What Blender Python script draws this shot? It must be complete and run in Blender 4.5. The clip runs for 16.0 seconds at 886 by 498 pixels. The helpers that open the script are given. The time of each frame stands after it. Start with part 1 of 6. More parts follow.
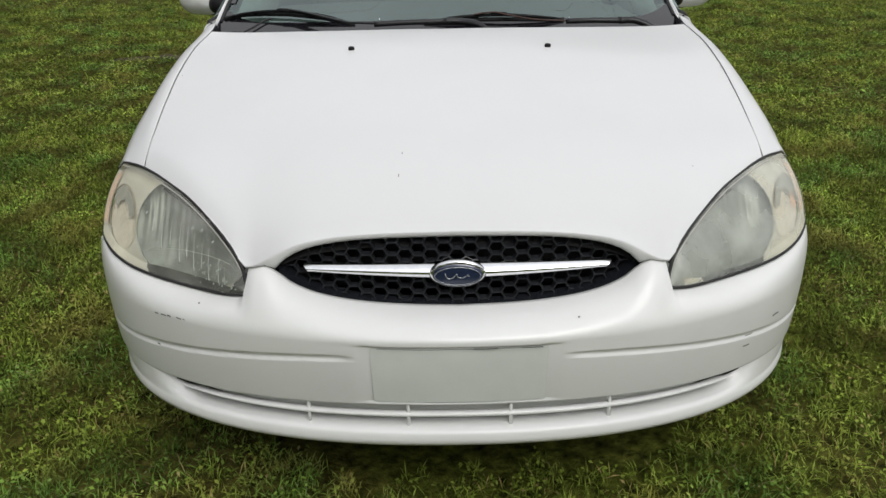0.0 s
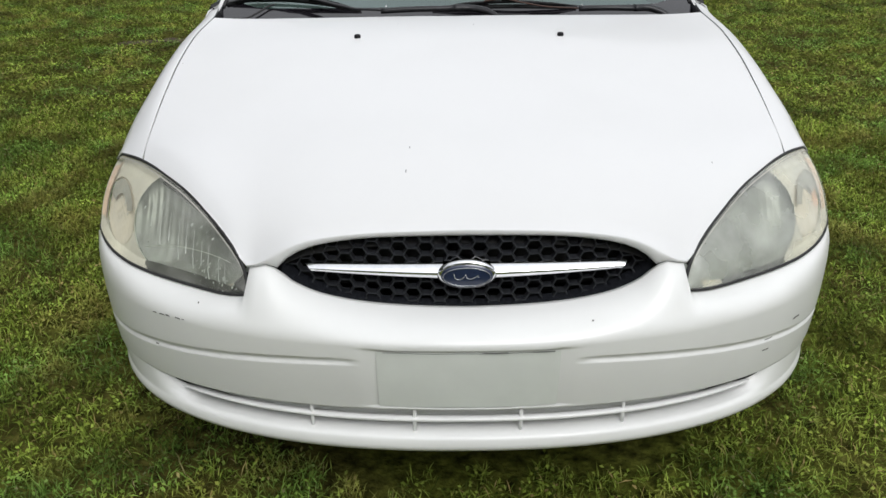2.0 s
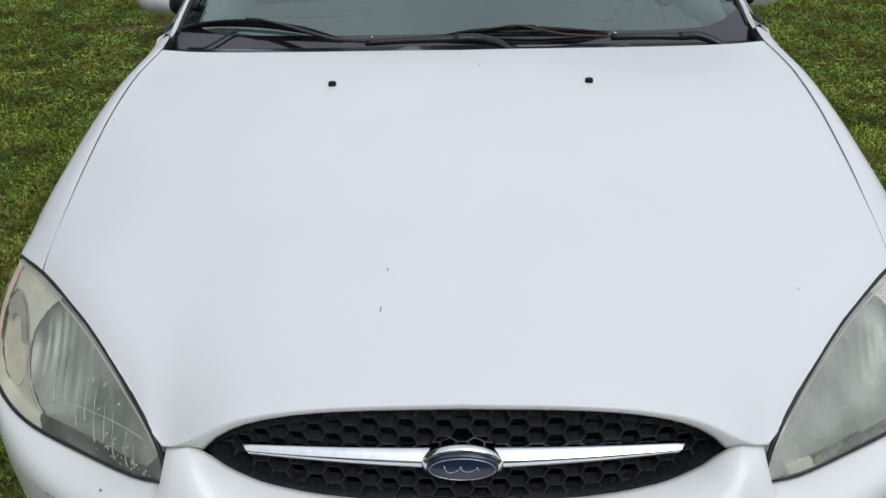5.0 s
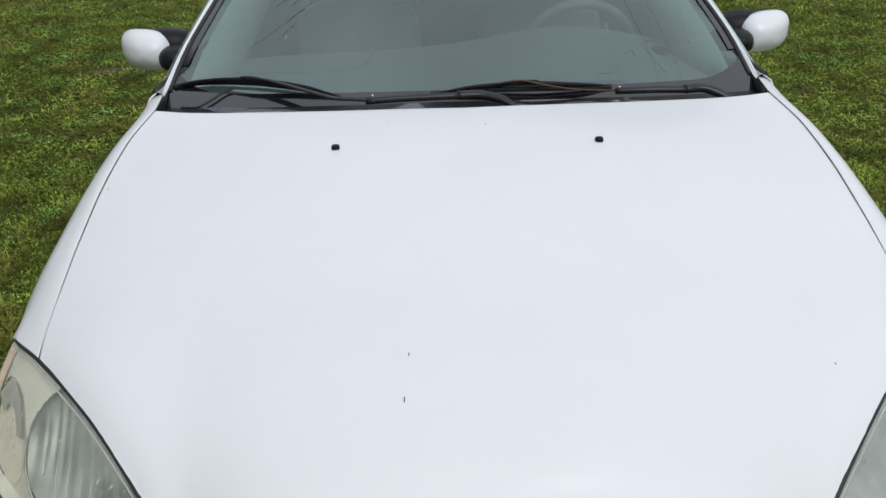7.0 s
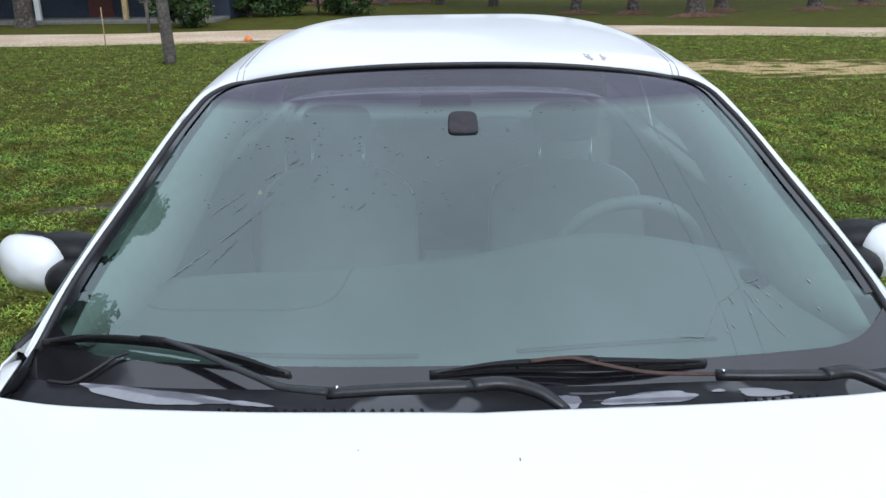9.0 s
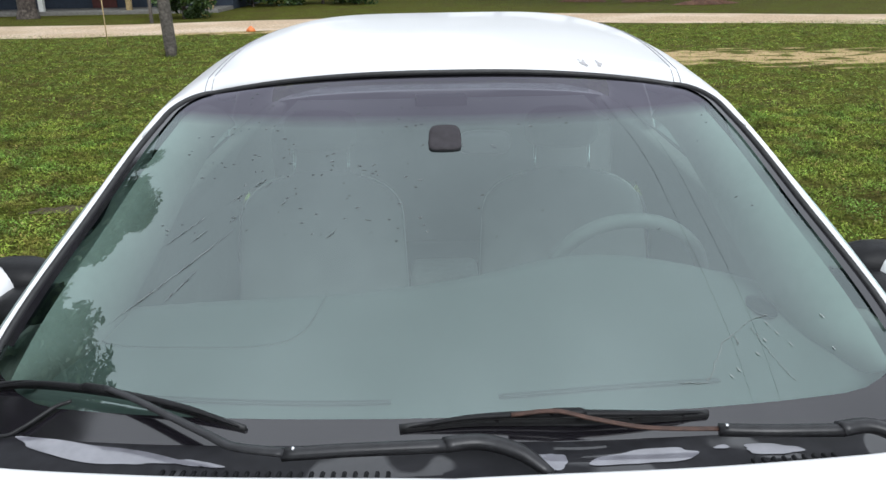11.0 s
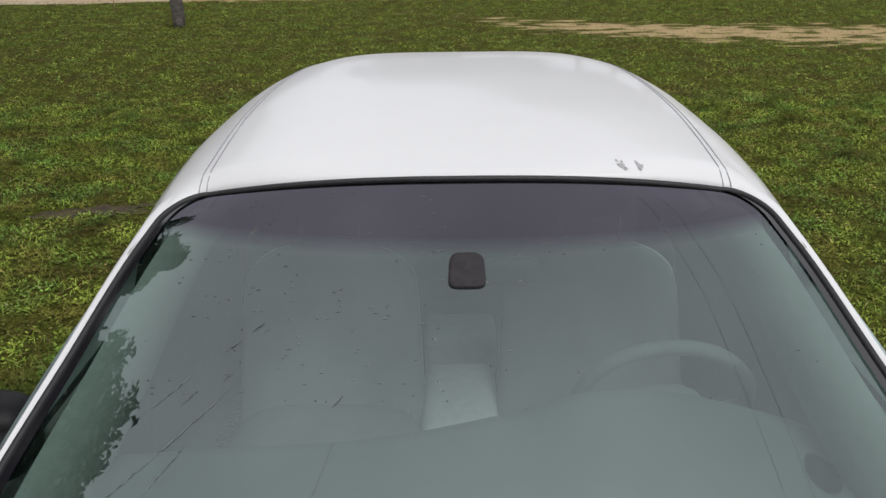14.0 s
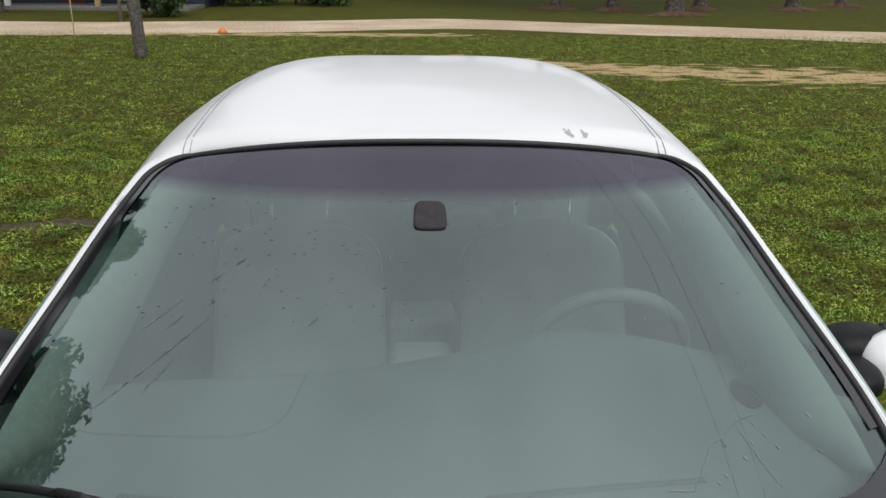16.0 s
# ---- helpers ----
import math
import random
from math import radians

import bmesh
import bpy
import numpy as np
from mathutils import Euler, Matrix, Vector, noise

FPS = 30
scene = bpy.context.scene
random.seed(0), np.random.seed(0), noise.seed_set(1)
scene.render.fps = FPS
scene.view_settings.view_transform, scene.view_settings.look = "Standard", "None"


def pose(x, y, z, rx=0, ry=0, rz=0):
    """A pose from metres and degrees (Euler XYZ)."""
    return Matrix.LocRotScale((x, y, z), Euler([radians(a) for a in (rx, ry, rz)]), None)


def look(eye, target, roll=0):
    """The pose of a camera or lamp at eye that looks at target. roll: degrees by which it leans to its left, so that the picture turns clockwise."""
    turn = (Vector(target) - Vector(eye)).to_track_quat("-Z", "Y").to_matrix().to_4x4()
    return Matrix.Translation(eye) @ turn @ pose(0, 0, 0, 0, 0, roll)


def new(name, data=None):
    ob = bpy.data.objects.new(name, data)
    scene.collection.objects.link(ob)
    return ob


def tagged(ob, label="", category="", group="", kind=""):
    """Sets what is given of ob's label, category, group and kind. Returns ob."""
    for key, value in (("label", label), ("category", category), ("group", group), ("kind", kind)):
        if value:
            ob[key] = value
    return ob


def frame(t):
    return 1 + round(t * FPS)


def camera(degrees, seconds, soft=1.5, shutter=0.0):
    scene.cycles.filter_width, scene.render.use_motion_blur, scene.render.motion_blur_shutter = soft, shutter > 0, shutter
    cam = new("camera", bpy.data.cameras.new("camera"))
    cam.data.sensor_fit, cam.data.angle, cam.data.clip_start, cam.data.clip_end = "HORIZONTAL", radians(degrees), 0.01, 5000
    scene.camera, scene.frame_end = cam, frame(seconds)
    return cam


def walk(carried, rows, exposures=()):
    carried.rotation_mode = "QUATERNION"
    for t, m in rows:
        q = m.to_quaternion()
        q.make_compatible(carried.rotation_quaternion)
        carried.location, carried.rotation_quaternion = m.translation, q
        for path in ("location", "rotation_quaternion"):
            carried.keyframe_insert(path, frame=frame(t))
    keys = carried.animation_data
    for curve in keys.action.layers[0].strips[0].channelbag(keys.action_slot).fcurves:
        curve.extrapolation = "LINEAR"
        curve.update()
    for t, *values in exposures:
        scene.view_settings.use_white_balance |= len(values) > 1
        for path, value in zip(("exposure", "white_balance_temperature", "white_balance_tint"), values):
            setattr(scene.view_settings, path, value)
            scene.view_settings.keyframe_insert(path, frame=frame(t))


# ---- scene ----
cam = camera(57.0, 16.0)
PATH = [
    (0, (-0.033, -1.493, 1.393), (-0.03, 0.332, 0.575), -0.9),
    (0.5, (-0.031, -1.435, 1.394), (-0.035, 0.376, 0.546), -0.6),
    (1, (-0.031, -1.423, 1.395), (-0.045, 0.384, 0.537), -0.4),
    (1.5, (-0.034, -1.423, 1.396), (-0.043, 0.384, 0.538), -0.4),
    (2, (-0.04, -1.418, 1.394), (-0.05, 0.391, 0.541), -0.7),
    (2.5, (-0.047, -1.41, 1.392), (-0.06, 0.398, 0.537), -1.3),
    (3, (-0.048, -1.35, 1.421), (-0.062, 0.454, 0.559), -1.6),
    (3.5, (0.009, -1.119, 1.461), (-0.039, 0.68, 0.589), -1.3),
    (4, (0.025, -0.961, 1.475), (-0.049, 0.826, 0.579), -1.6),
    (6.5, (-0.055, -0.813, 1.508), (-0.048, 0.945, 0.554), -1.1),
    (7, (-0.065, -0.755, 1.532), (-0.061, 1.043, 0.655), -1.7),
    (7.5, (-0.033, -0.522, 1.553), (-0.022, 1.336, 0.814), -0.6),
    (8, (0.002, -0.302, 1.607), (-0.017, 1.587, 0.951), -0.4),
    (8.5, (-0.052, -0.057, 1.591), (-0.061, 1.84, 0.959), -0.5),
    (9, (-0.069, 0.092, 1.6), (-0.047, 1.988, 0.961), -0.7),
    (9.5, (-0.007, 0.185, 1.612), (-0.009, 2.078, 0.967), -1.6),
    (11.8, (-0.014, 0.328, 1.656), (-0.019, 2.198, 0.946), -0.5),
    (12, (-0.011, 0.379, 1.701), (-0.029, 2.24, 0.968), -0.4),
    (12.5, (-0.024, 0.489, 1.814), (-0.067, 2.337, 1.051), -0.7),
    (13, (-0.021, 0.543, 1.872), (-0.057, 2.385, 1.095), -0.6),
    (13.5, (-0.022, 0.553, 1.89), (-0.043, 2.397, 1.117), -0.5),
    (14, (-0.026, 0.551, 1.885), (-0.049, 2.402, 1.128), -0.8),
    (14.5, (-0.027, 0.537, 1.881), (-0.068, 2.39, 1.129), -1.1),
    (15, (-0.039, 0.525, 1.885), (-0.059, 2.379, 1.134), -0.6),
    (15.5, (-0.045, 0.496, 1.867), (-0.023, 2.36, 1.141), -0.3),
    (16, (-0.04, 0.33, 1.769), (0.04, 2.215, 1.106), 0.6),
]
EXPOSURE = [(0, -0.22, 6350, 10), (0.5, -0.1, 6300, 10), (2.0, -0.02, 6250, 10), (3.0, -0.12, 6150, 9), (3.5, -0.20, 5900, 9), (4.0, -0.34, 5900, 9), (6.5, -0.26, 5900, 9),
            (7.0, -0.22, 5950, 9), (7.5, -0.22, 5850, 9), (8.0, 0.0, 5650, 9), (8.5, 0.12, 5550, 9), (9.0, 0.26, 5550, 9), (9.5, 0.38, 5850, 10), (12.0, 0.42, 6050, 8), (12.5, 0.27, 6350, 12),
            (13.0, -0.06, 6350, 12), (13.5, -0.20, 6350, 12), (14.0, -0.20, 6300, 12), (14.5, -0.16, 6250, 11), (15.0, -0.14, 6200, 11), (16.0, -0.02, 6250, 10)]
walk(cam, [(t, look(eye, target, roll)) for t, eye, target, roll in PATH], EXPOSURE)

# ---- sky, sun, exposure ----
SUN_FROM = Vector((4.2, -10.6, 12.6))
world = bpy.data.worlds.new("overcast_sky")
world.use_nodes = True
scene.world = world
wt = world.node_tree
wt.nodes.clear()
wout = wt.nodes.new("ShaderNodeOutputWorld")
wbg = wt.nodes.new("ShaderNodeBackground")
wsky = wt.nodes.new("ShaderNodeTexSky")
wsky.sky_type, wsky.sun_disc = "NISHITA", False
wsky.sun_elevation, wsky.sun_rotation = radians(48), radians(158)
wsky.dust_density, wsky.air_density = 4.0, 1.0
whsv = wt.nodes.new("ShaderNodeHueSaturation")
whsv.inputs["Saturation"].default_value = 0.30
wcoord = wt.nodes.new("ShaderNodeTexCoord")
wcloud = wt.nodes.new("ShaderNodeTexNoise")
wcloud.inputs["Scale"].default_value, wcloud.inputs["Detail"].default_value = 2.2, 6.0
wramp = wt.nodes.new("ShaderNodeMapRange")
wramp.inputs["From Min"].default_value, wramp.inputs["From Max"].default_value = 0.3, 0.7
wramp.inputs["To Min"].default_value, wramp.inputs["To Max"].default_value = 6.2, 8.8
wmix = wt.nodes.new("ShaderNodeMix")
wmix.data_type = "RGBA"
wmix.inputs["Factor"].default_value = 0.85
wl = wt.links
wl.new(wsky.outputs["Color"], whsv.inputs["Color"])
wl.new(wcoord.outputs["Generated"], wcloud.inputs["Vector"])
wl.new(wcloud.outputs["Fac"], wramp.inputs["Value"])
wl.new(whsv.outputs["Color"], wmix.inputs[6])
# thin overcast: brightest round the veiled sun behind the lawn
wdot = wt.nodes.new("ShaderNodeVectorMath")
wdot.operation = "DOT_PRODUCT"
wdot.inputs[1].default_value = SUN_FROM.normalized()
wclip = wt.nodes.new("ShaderNodeMath")
wclip.operation = "MAXIMUM"
wclip.inputs[1].default_value = 0.0
wpow = wt.nodes.new("ShaderNodeMath")
wpow.operation = "POWER"
wpow.inputs[1].default_value = 9.0
wgain = wt.nodes.new("ShaderNodeMath")
wgain.operation = "MULTIPLY_ADD"
wgain.inputs[1].default_value, wgain.inputs[2].default_value = 1.35, 0.98
wmul = wt.nodes.new("ShaderNodeMath")
wmul.operation = "MULTIPLY"
wl.new(wcoord.outputs["Generated"], wdot.inputs[0])
wl.new(wdot.outputs["Value"], wclip.inputs[0])
wl.new(wclip.outputs["Value"], wpow.inputs[0])
wl.new(wpow.outputs["Value"], wgain.inputs[0])
wl.new(wgain.outputs["Value"], wmul.inputs[0])
wl.new(wramp.outputs["Result"], wmul.inputs[1])
wl.new(wmul.outputs["Value"], wmix.inputs[7])
wl.new(wmix.outputs[2], wbg.inputs["Color"])
wl.new(wbg.outputs["Background"], wout.inputs["Surface"])
wbg.inputs["Strength"].default_value = 0.125

sun_data = bpy.data.lights.new("sun", "SUN")
sun_data.energy, sun_data.angle, sun_data.color = 1.2, radians(30), (1.0, 0.96, 0.9)
sun = new("sun", sun_data)
sun.matrix_world = look(SUN_FROM, (0, 0, 0))


# ---- materials ----
def material(name, color, rough=0.5, metal=0.0, spec=0.5, coat=0.0, noise_scale=0.0, amount=0.12, bump=0.0,
             bump_scale=0.0, second=None, second_scale=3.0, lo=0.45, hi=0.65, detail=4.0, rough_var=0.0):
    """A surface of one base colour with grain, a second colour in patches, uneven gloss and fine relief."""
    m = bpy.data.materials.new(name)
    m.use_nodes = True
    nt = m.node_tree
    b = nt.nodes["Principled BSDF"]
    b.inputs["Base Color"].default_value = (*color, 1)
    b.inputs["Roughness"].default_value = rough
    b.inputs["Metallic"].default_value = metal
    b.inputs["Specular IOR Level"].default_value = spec
    b.inputs["Coat Weight"].default_value = coat
    b.inputs["Coat Roughness"].default_value = 0.10
    co = nt.nodes.new("ShaderNodeTexCoord")
    here = co.outputs["Object"]

    def noise_node(scale, det):
        n = nt.nodes.new("ShaderNodeTexNoise")
        n.inputs["Scale"].default_value, n.inputs["Detail"].default_value = scale, det
        nt.links.new(here, n.inputs["Vector"])
        return n

    colour = None
    if second:
        n2 = noise_node(second_scale, detail)
        r2 = nt.nodes.new("ShaderNodeMapRange")
        r2.inputs["From Min"].default_value, r2.inputs["From Max"].default_value = lo, hi
        nt.links.new(n2.outputs["Fac"], r2.inputs["Value"])
        mx = nt.nodes.new("ShaderNodeMix")
        mx.data_type = "RGBA"
        mx.inputs[6].default_value, mx.inputs[7].default_value = (*color, 1), (*second, 1)
        nt.links.new(r2.outputs["Result"], mx.inputs["Factor"])
        colour = mx.outputs[2]
    if noise_scale:
        n1 = noise_node(noise_scale, 5.0)
        r1 = nt.nodes.new("ShaderNodeMapRange")
        r1.inputs["To Min"].default_value, r1.inputs["To Max"].default_value = 1 - amount, 1 + amount
        r1.inputs["From Min"].default_value, r1.inputs["From Max"].default_value = 0.3, 0.7
        nt.links.new(n1.outputs["Fac"], r1.inputs["Value"])
        mv = nt.nodes.new("ShaderNodeMix")
        mv.data_type, mv.blend_type = "RGBA", "MULTIPLY"
        mv.inputs["Factor"].default_value = 1.0
        mv.inputs[6].default_value = (*color, 1)
        if colour:
            nt.links.new(colour, mv.inputs[6])
        nt.links.new(r1.outputs["Result"], mv.inputs[7])
        colour = mv.outputs[2]
        if rough_var:
            r3 = nt.nodes.new("ShaderNodeMapRange")
            r3.inputs["From Min"].default_value, r3.inputs["From Max"].default_value = 0.35, 0.65
            r3.inputs["To Min"].default_value, r3.inputs["To Max"].default_value = rough - rough_var, rough + rough_var
            nt.links.new(n1.outputs["Fac"], r3.inputs["Value"])
            nt.links.new(r3.outputs["Result"], b.inputs["Roughness"])
    if colour:
        nt.links.new(colour, b.inputs["Base Color"])
    if bump:
        nb = noise_node(bump_scale, 6.0)
        bp = nt.nodes.new("ShaderNodeBump")
        bp.inputs["Strength"].default_value = 1.0
        bp.inputs["Distance"].default_value = bump
        nt.links.new(nb.outputs["Fac"], bp.inputs["Height"])
        nt.links.new(bp.outputs["Normal"], b.inputs["Normal"])
    return m


def glass(name, tint, ior=1.45, band=None, film=0.0):
    """A thin clear pane: what lies behind it, tinted, under a mirror film that follows Fresnel."""
    m = bpy.data.materials.new(name)
    m.use_nodes = True
    nt = m.node_tree
    nt.nodes.clear()
    out = nt.nodes.new("ShaderNodeOutputMaterial")
    tr = nt.nodes.new("ShaderNodeBsdfTransparent")
    gl = nt.nodes.new("ShaderNodeBsdfGlossy")
    gl.inputs["Roughness"].default_value = 0.0
    gl.inputs["Color"].default_value = (0.88, 1.0, 0.99, 1)
    tr.inputs["Color"].default_value = (*tint, 1)
    fr = nt.nodes.new("ShaderNodeFresnel")
    fr.inputs["IOR"].default_value = ior
    mx = nt.nodes.new("ShaderNodeMixShader")
    nt.links.new(fr.outputs["Fac"], mx.inputs["Fac"])
    nt.links.new(tr.outputs["BSDF"], mx.inputs[1])
    nt.links.new(gl.outputs["BSDF"], mx.inputs[2])
    nt.links.new(mx.outputs["Shader"], out.inputs["Surface"])
    if film:
        df = nt.nodes.new("ShaderNodeBsdfDiffuse")
        df.inputs["Color"].default_value = (0.40, 0.62, 0.58, 1)
        fm = nt.nodes.new("ShaderNodeMixShader")
        fc = nt.nodes.new("ShaderNodeTexCoord")
        fn = nt.nodes.new("ShaderNodeTexNoise")
        fn.inputs["Scale"].default_value, fn.inputs["Detail"].default_value = 5.0, 7.0
        fs = nt.nodes.new("ShaderNodeMapRange")
        fs.inputs["From Min"].default_value, fs.inputs["From Max"].default_value = 0.3, 0.7
        fs.inputs["To Min"].default_value, fs.inputs["To Max"].default_value = film * 0.85, film * 1.15
        nt.links.new(fc.outputs["Object"], fn.inputs["Vector"])
        nt.links.new(fn.outputs["Fac"], fs.inputs["Value"])
        nt.links.new(fs.outputs["Result"], fm.inputs["Fac"])
        nt.links.new(tr.outputs["BSDF"], fm.inputs[1])
        nt.links.new(df.outputs["BSDF"], fm.inputs[2])
        nt.links.new(fm.outputs["Shader"], mx.inputs[1])
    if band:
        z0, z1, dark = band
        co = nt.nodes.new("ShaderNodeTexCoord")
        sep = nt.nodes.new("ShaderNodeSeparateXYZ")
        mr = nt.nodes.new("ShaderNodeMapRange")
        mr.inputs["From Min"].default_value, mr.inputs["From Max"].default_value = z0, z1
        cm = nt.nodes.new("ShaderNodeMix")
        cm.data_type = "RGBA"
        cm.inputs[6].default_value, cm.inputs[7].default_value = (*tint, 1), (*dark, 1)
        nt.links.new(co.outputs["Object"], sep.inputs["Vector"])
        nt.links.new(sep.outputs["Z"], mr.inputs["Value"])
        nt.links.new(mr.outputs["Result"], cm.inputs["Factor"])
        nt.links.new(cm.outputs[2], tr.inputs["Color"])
        # the band dims the mirrored sky too, by a darker reflection colour
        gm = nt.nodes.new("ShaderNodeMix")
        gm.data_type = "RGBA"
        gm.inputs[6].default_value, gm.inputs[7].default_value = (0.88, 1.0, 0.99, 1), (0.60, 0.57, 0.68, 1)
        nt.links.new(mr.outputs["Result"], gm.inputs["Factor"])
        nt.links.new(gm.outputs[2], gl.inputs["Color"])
        if film:
            fb = nt.nodes.new("ShaderNodeMix")
            fb.data_type, fb.blend_type = "RGBA", "MULTIPLY"
            fb.inputs["Factor"].default_value = 1.0
            fb.inputs[6].default_value = (0.50, 0.64, 0.64, 1)
            nt.links.new(cm.outputs[2], fb.inputs[7])
            nt.links.new(fb.outputs[2], df.inputs["Color"])
    return m


def hazy_plastic(name, haze, share, tint):
    """Aged clear plastic: part clear, part milky, glossy on top."""
    m = bpy.data.materials.new(name)
    m.use_nodes = True
    nt = m.node_tree
    b = nt.nodes["Principled BSDF"]
    b.inputs["Base Color"].default_value = (*haze, 1)
    b.inputs["Roughness"].default_value = 0.22
    b.inputs["Coat Weight"].default_value = 0.6
    out = nt.nodes["Material Output"]
    tr = nt.nodes.new("ShaderNodeBsdfTransparent")
    tr.inputs["Color"].default_value = (*tint, 1)
    co = nt.nodes.new("ShaderNodeTexCoord")
    n = nt.nodes.new("ShaderNodeTexNoise")
    n.inputs["Scale"].default_value, n.inputs["Detail"].default_value = 9.0, 6.0
    r = nt.nodes.new("ShaderNodeMapRange")
    r.inputs["From Min"].default_value, r.inputs["From Max"].default_value = 0.3, 0.7
    r.inputs["To Min"].default_value, r.inputs["To Max"].default_value = share - 0.15, share + 0.15
    mx = nt.nodes.new("ShaderNodeMixShader")
    nt.links.new(co.outputs["Object"], n.inputs["Vector"])
    nt.links.new(n.outputs["Fac"], r.inputs["Value"])
    nt.links.new(r.outputs["Result"], mx.inputs["Fac"])
    nt.links.new(tr.outputs["BSDF"], mx.inputs[1])
    nt.links.new(b.outputs["BSDF"], mx.inputs[2])
    nt.links.new(mx.outputs["Shader"], out.inputs["Surface"])
    return m


PAINT = material("white_car_paint", (0.80, 0.802, 0.806), 0.42, spec=0.4, coat=0.4, noise_scale=3.0, amount=0.012, second=(0.77, 0.772, 0.772),
                 second_scale=1.3, lo=0.40, hi=0.85)
LIP = material("bumper_paint", (0.855, 0.86, 0.845), 0.40, coat=0.4, noise_scale=5.0, amount=0.025, second=(0.82, 0.825, 0.80),
               second_scale=2.5, lo=0.5, hi=0.8)
PLATE = material("unpainted_plate_mount", (0.77, 0.80, 0.76), 0.5, noise_scale=9, amount=0.04, second=(0.73, 0.755, 0.715), second_scale=4.0)
BLACK = material("black_plastic", (0.010, 0.010, 0.011), 0.42, spec=0.2, noise_scale=60, amount=0.3, bump=0.0006, bump_scale=500)
FRIT = material("glossy_black_border", (0.012, 0.011, 0.014), 0.08, spec=1.0, coat=0.5, noise_scale=4, amount=0.2)
COWL = material("weathered_cowl_plastic", (0.016, 0.016, 0.019), 0.5, spec=0.25, noise_scale=40, amount=0.3)
cn = COWL.node_tree
wet = cn.nodes.new("ShaderNodeTexNoise")
wet.inputs["Scale"].default_value, wet.inputs["Detail"].default_value = 5.5, 1.5
wetr = cn.nodes.new("ShaderNodeMapRange")
wetr.inputs["From Min"].default_value, wetr.inputs["From Max"].default_value = 0.52, 0.54
wetc = cn.nodes.new("ShaderNodeTexCoord")
cn.links.new(wetc.outputs["Object"], wet.inputs["Vector"])
cn.links.new(wet.outputs["Fac"], wetr.inputs["Value"])
cn.links.new(wetr.outputs["Result"], cn.nodes["Principled BSDF"].inputs["Coat Weight"])
cn.nodes["Principled BSDF"].inputs["Coat Roughness"].default_value = 0.02
cn.nodes["Principled BSDF"].inputs["Coat IOR"].default_value = 1.7
RUBBER = material("black_rubber", (0.020, 0.020, 0.021), 0.55, noise_scale=90, amount=0.3)
GAP = material("dark_gap", (0.012, 0.012, 0.012), 0.8)
GRILLE = material("grille_plastic", (0.012, 0.013, 0.016), 0.22, noise_scale=120, amount=0.3)
WEB = material("honeycomb_plastic", (0.028, 0.030, 0.034), 0.30, spec=0.5, noise_scale=120, amount=0.3)
CHROME = material("chrome", (0.82, 0.83, 0.85), 0.08, metal=1.0, noise_scale=50, amount=0.05)
BLUE = material("badge_blue", (0.012, 0.022, 0.06), 0.3, coat=0.6, noise_scale=80, amount=0.1)
SILVER = material("badge_silver", (0.6, 0.62, 0.65), 0.25, metal=0.8)
REFLECTOR = material("lamp_reflector", (0.80, 0.77, 0.67), 0.35, metal=0.1, noise_scale=14, amount=0.12)
BOWL = material("lamp_bowl", (0.35, 0.375, 0.345), 0.42, metal=0.35, noise_scale=14, amount=0.35)
PALE_LAMP = material("grey_green_reflector", (0.66, 0.70, 0.62), 0.3, metal=0.2, noise_scale=18, amount=0.15)
CREAM = material("yellowed_reflector", (0.87, 0.80, 0.67), 0.3, noise_scale=18, amount=0.12)
BLUSH = material("bleached_amber_plastic", (0.84, 0.64, 0.50), 0.4, noise_scale=22, amount=0.12)
HOODLET = material("grey_lamp_hood", (0.46, 0.45, 0.40), 0.45, noise_scale=30, amount=0.12)
BEZEL = material("dark_lamp_bezel", (0.075, 0.078, 0.072), 0.4, noise_scale=40, amount=0.2)
AMBER = material("amber_plastic", (0.88, 0.53, 0.34), 0.3, noise_scale=22, amount=0.25)
LENS = hazy_plastic("hazed_lens", (0.80, 0.81, 0.75), 0.17, (0.95, 0.95, 0.9))
LENS_DULL = hazy_plastic("dull_hazed_lens", (0.78, 0.80, 0.75), 0.33, (0.95, 0.95, 0.9))
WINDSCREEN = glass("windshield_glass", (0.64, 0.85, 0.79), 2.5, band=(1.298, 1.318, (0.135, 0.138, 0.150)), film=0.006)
SIDE_GLASS = glass("side_glass", (0.80, 0.88, 0.85), film=0.04)
TYRE = material("tyre_rubber", (0.02, 0.02, 0.02), 0.7, noise_scale=60, amount=0.3)
RIM = material("alloy_rim", (0.45, 0.46, 0.47), 0.3, metal=0.9, noise_scale=40, amount=0.1)
FABRIC = material("grey_seat_fabric", (0.19, 0.19, 0.19), 0.9, noise_scale=14, amount=0.08, bump=0.001, bump_scale=700)
DASH = material("grey_dashboard_plastic", (0.142, 0.15, 0.146), 0.7, noise_scale=12, amount=0.05, bump=0.0004, bump_scale=600)
TRIM = material("interior_trim", (0.16, 0.16, 0.157), 0.7, noise_scale=50, amount=0.1)
CARPET = material("interior_carpet", (0.30, 0.30, 0.29), 0.95, noise_scale=90, amount=0.3)
RED = material("tail_lamp_red", (0.35, 0.01, 0.01), 0.2, coat=0.5)


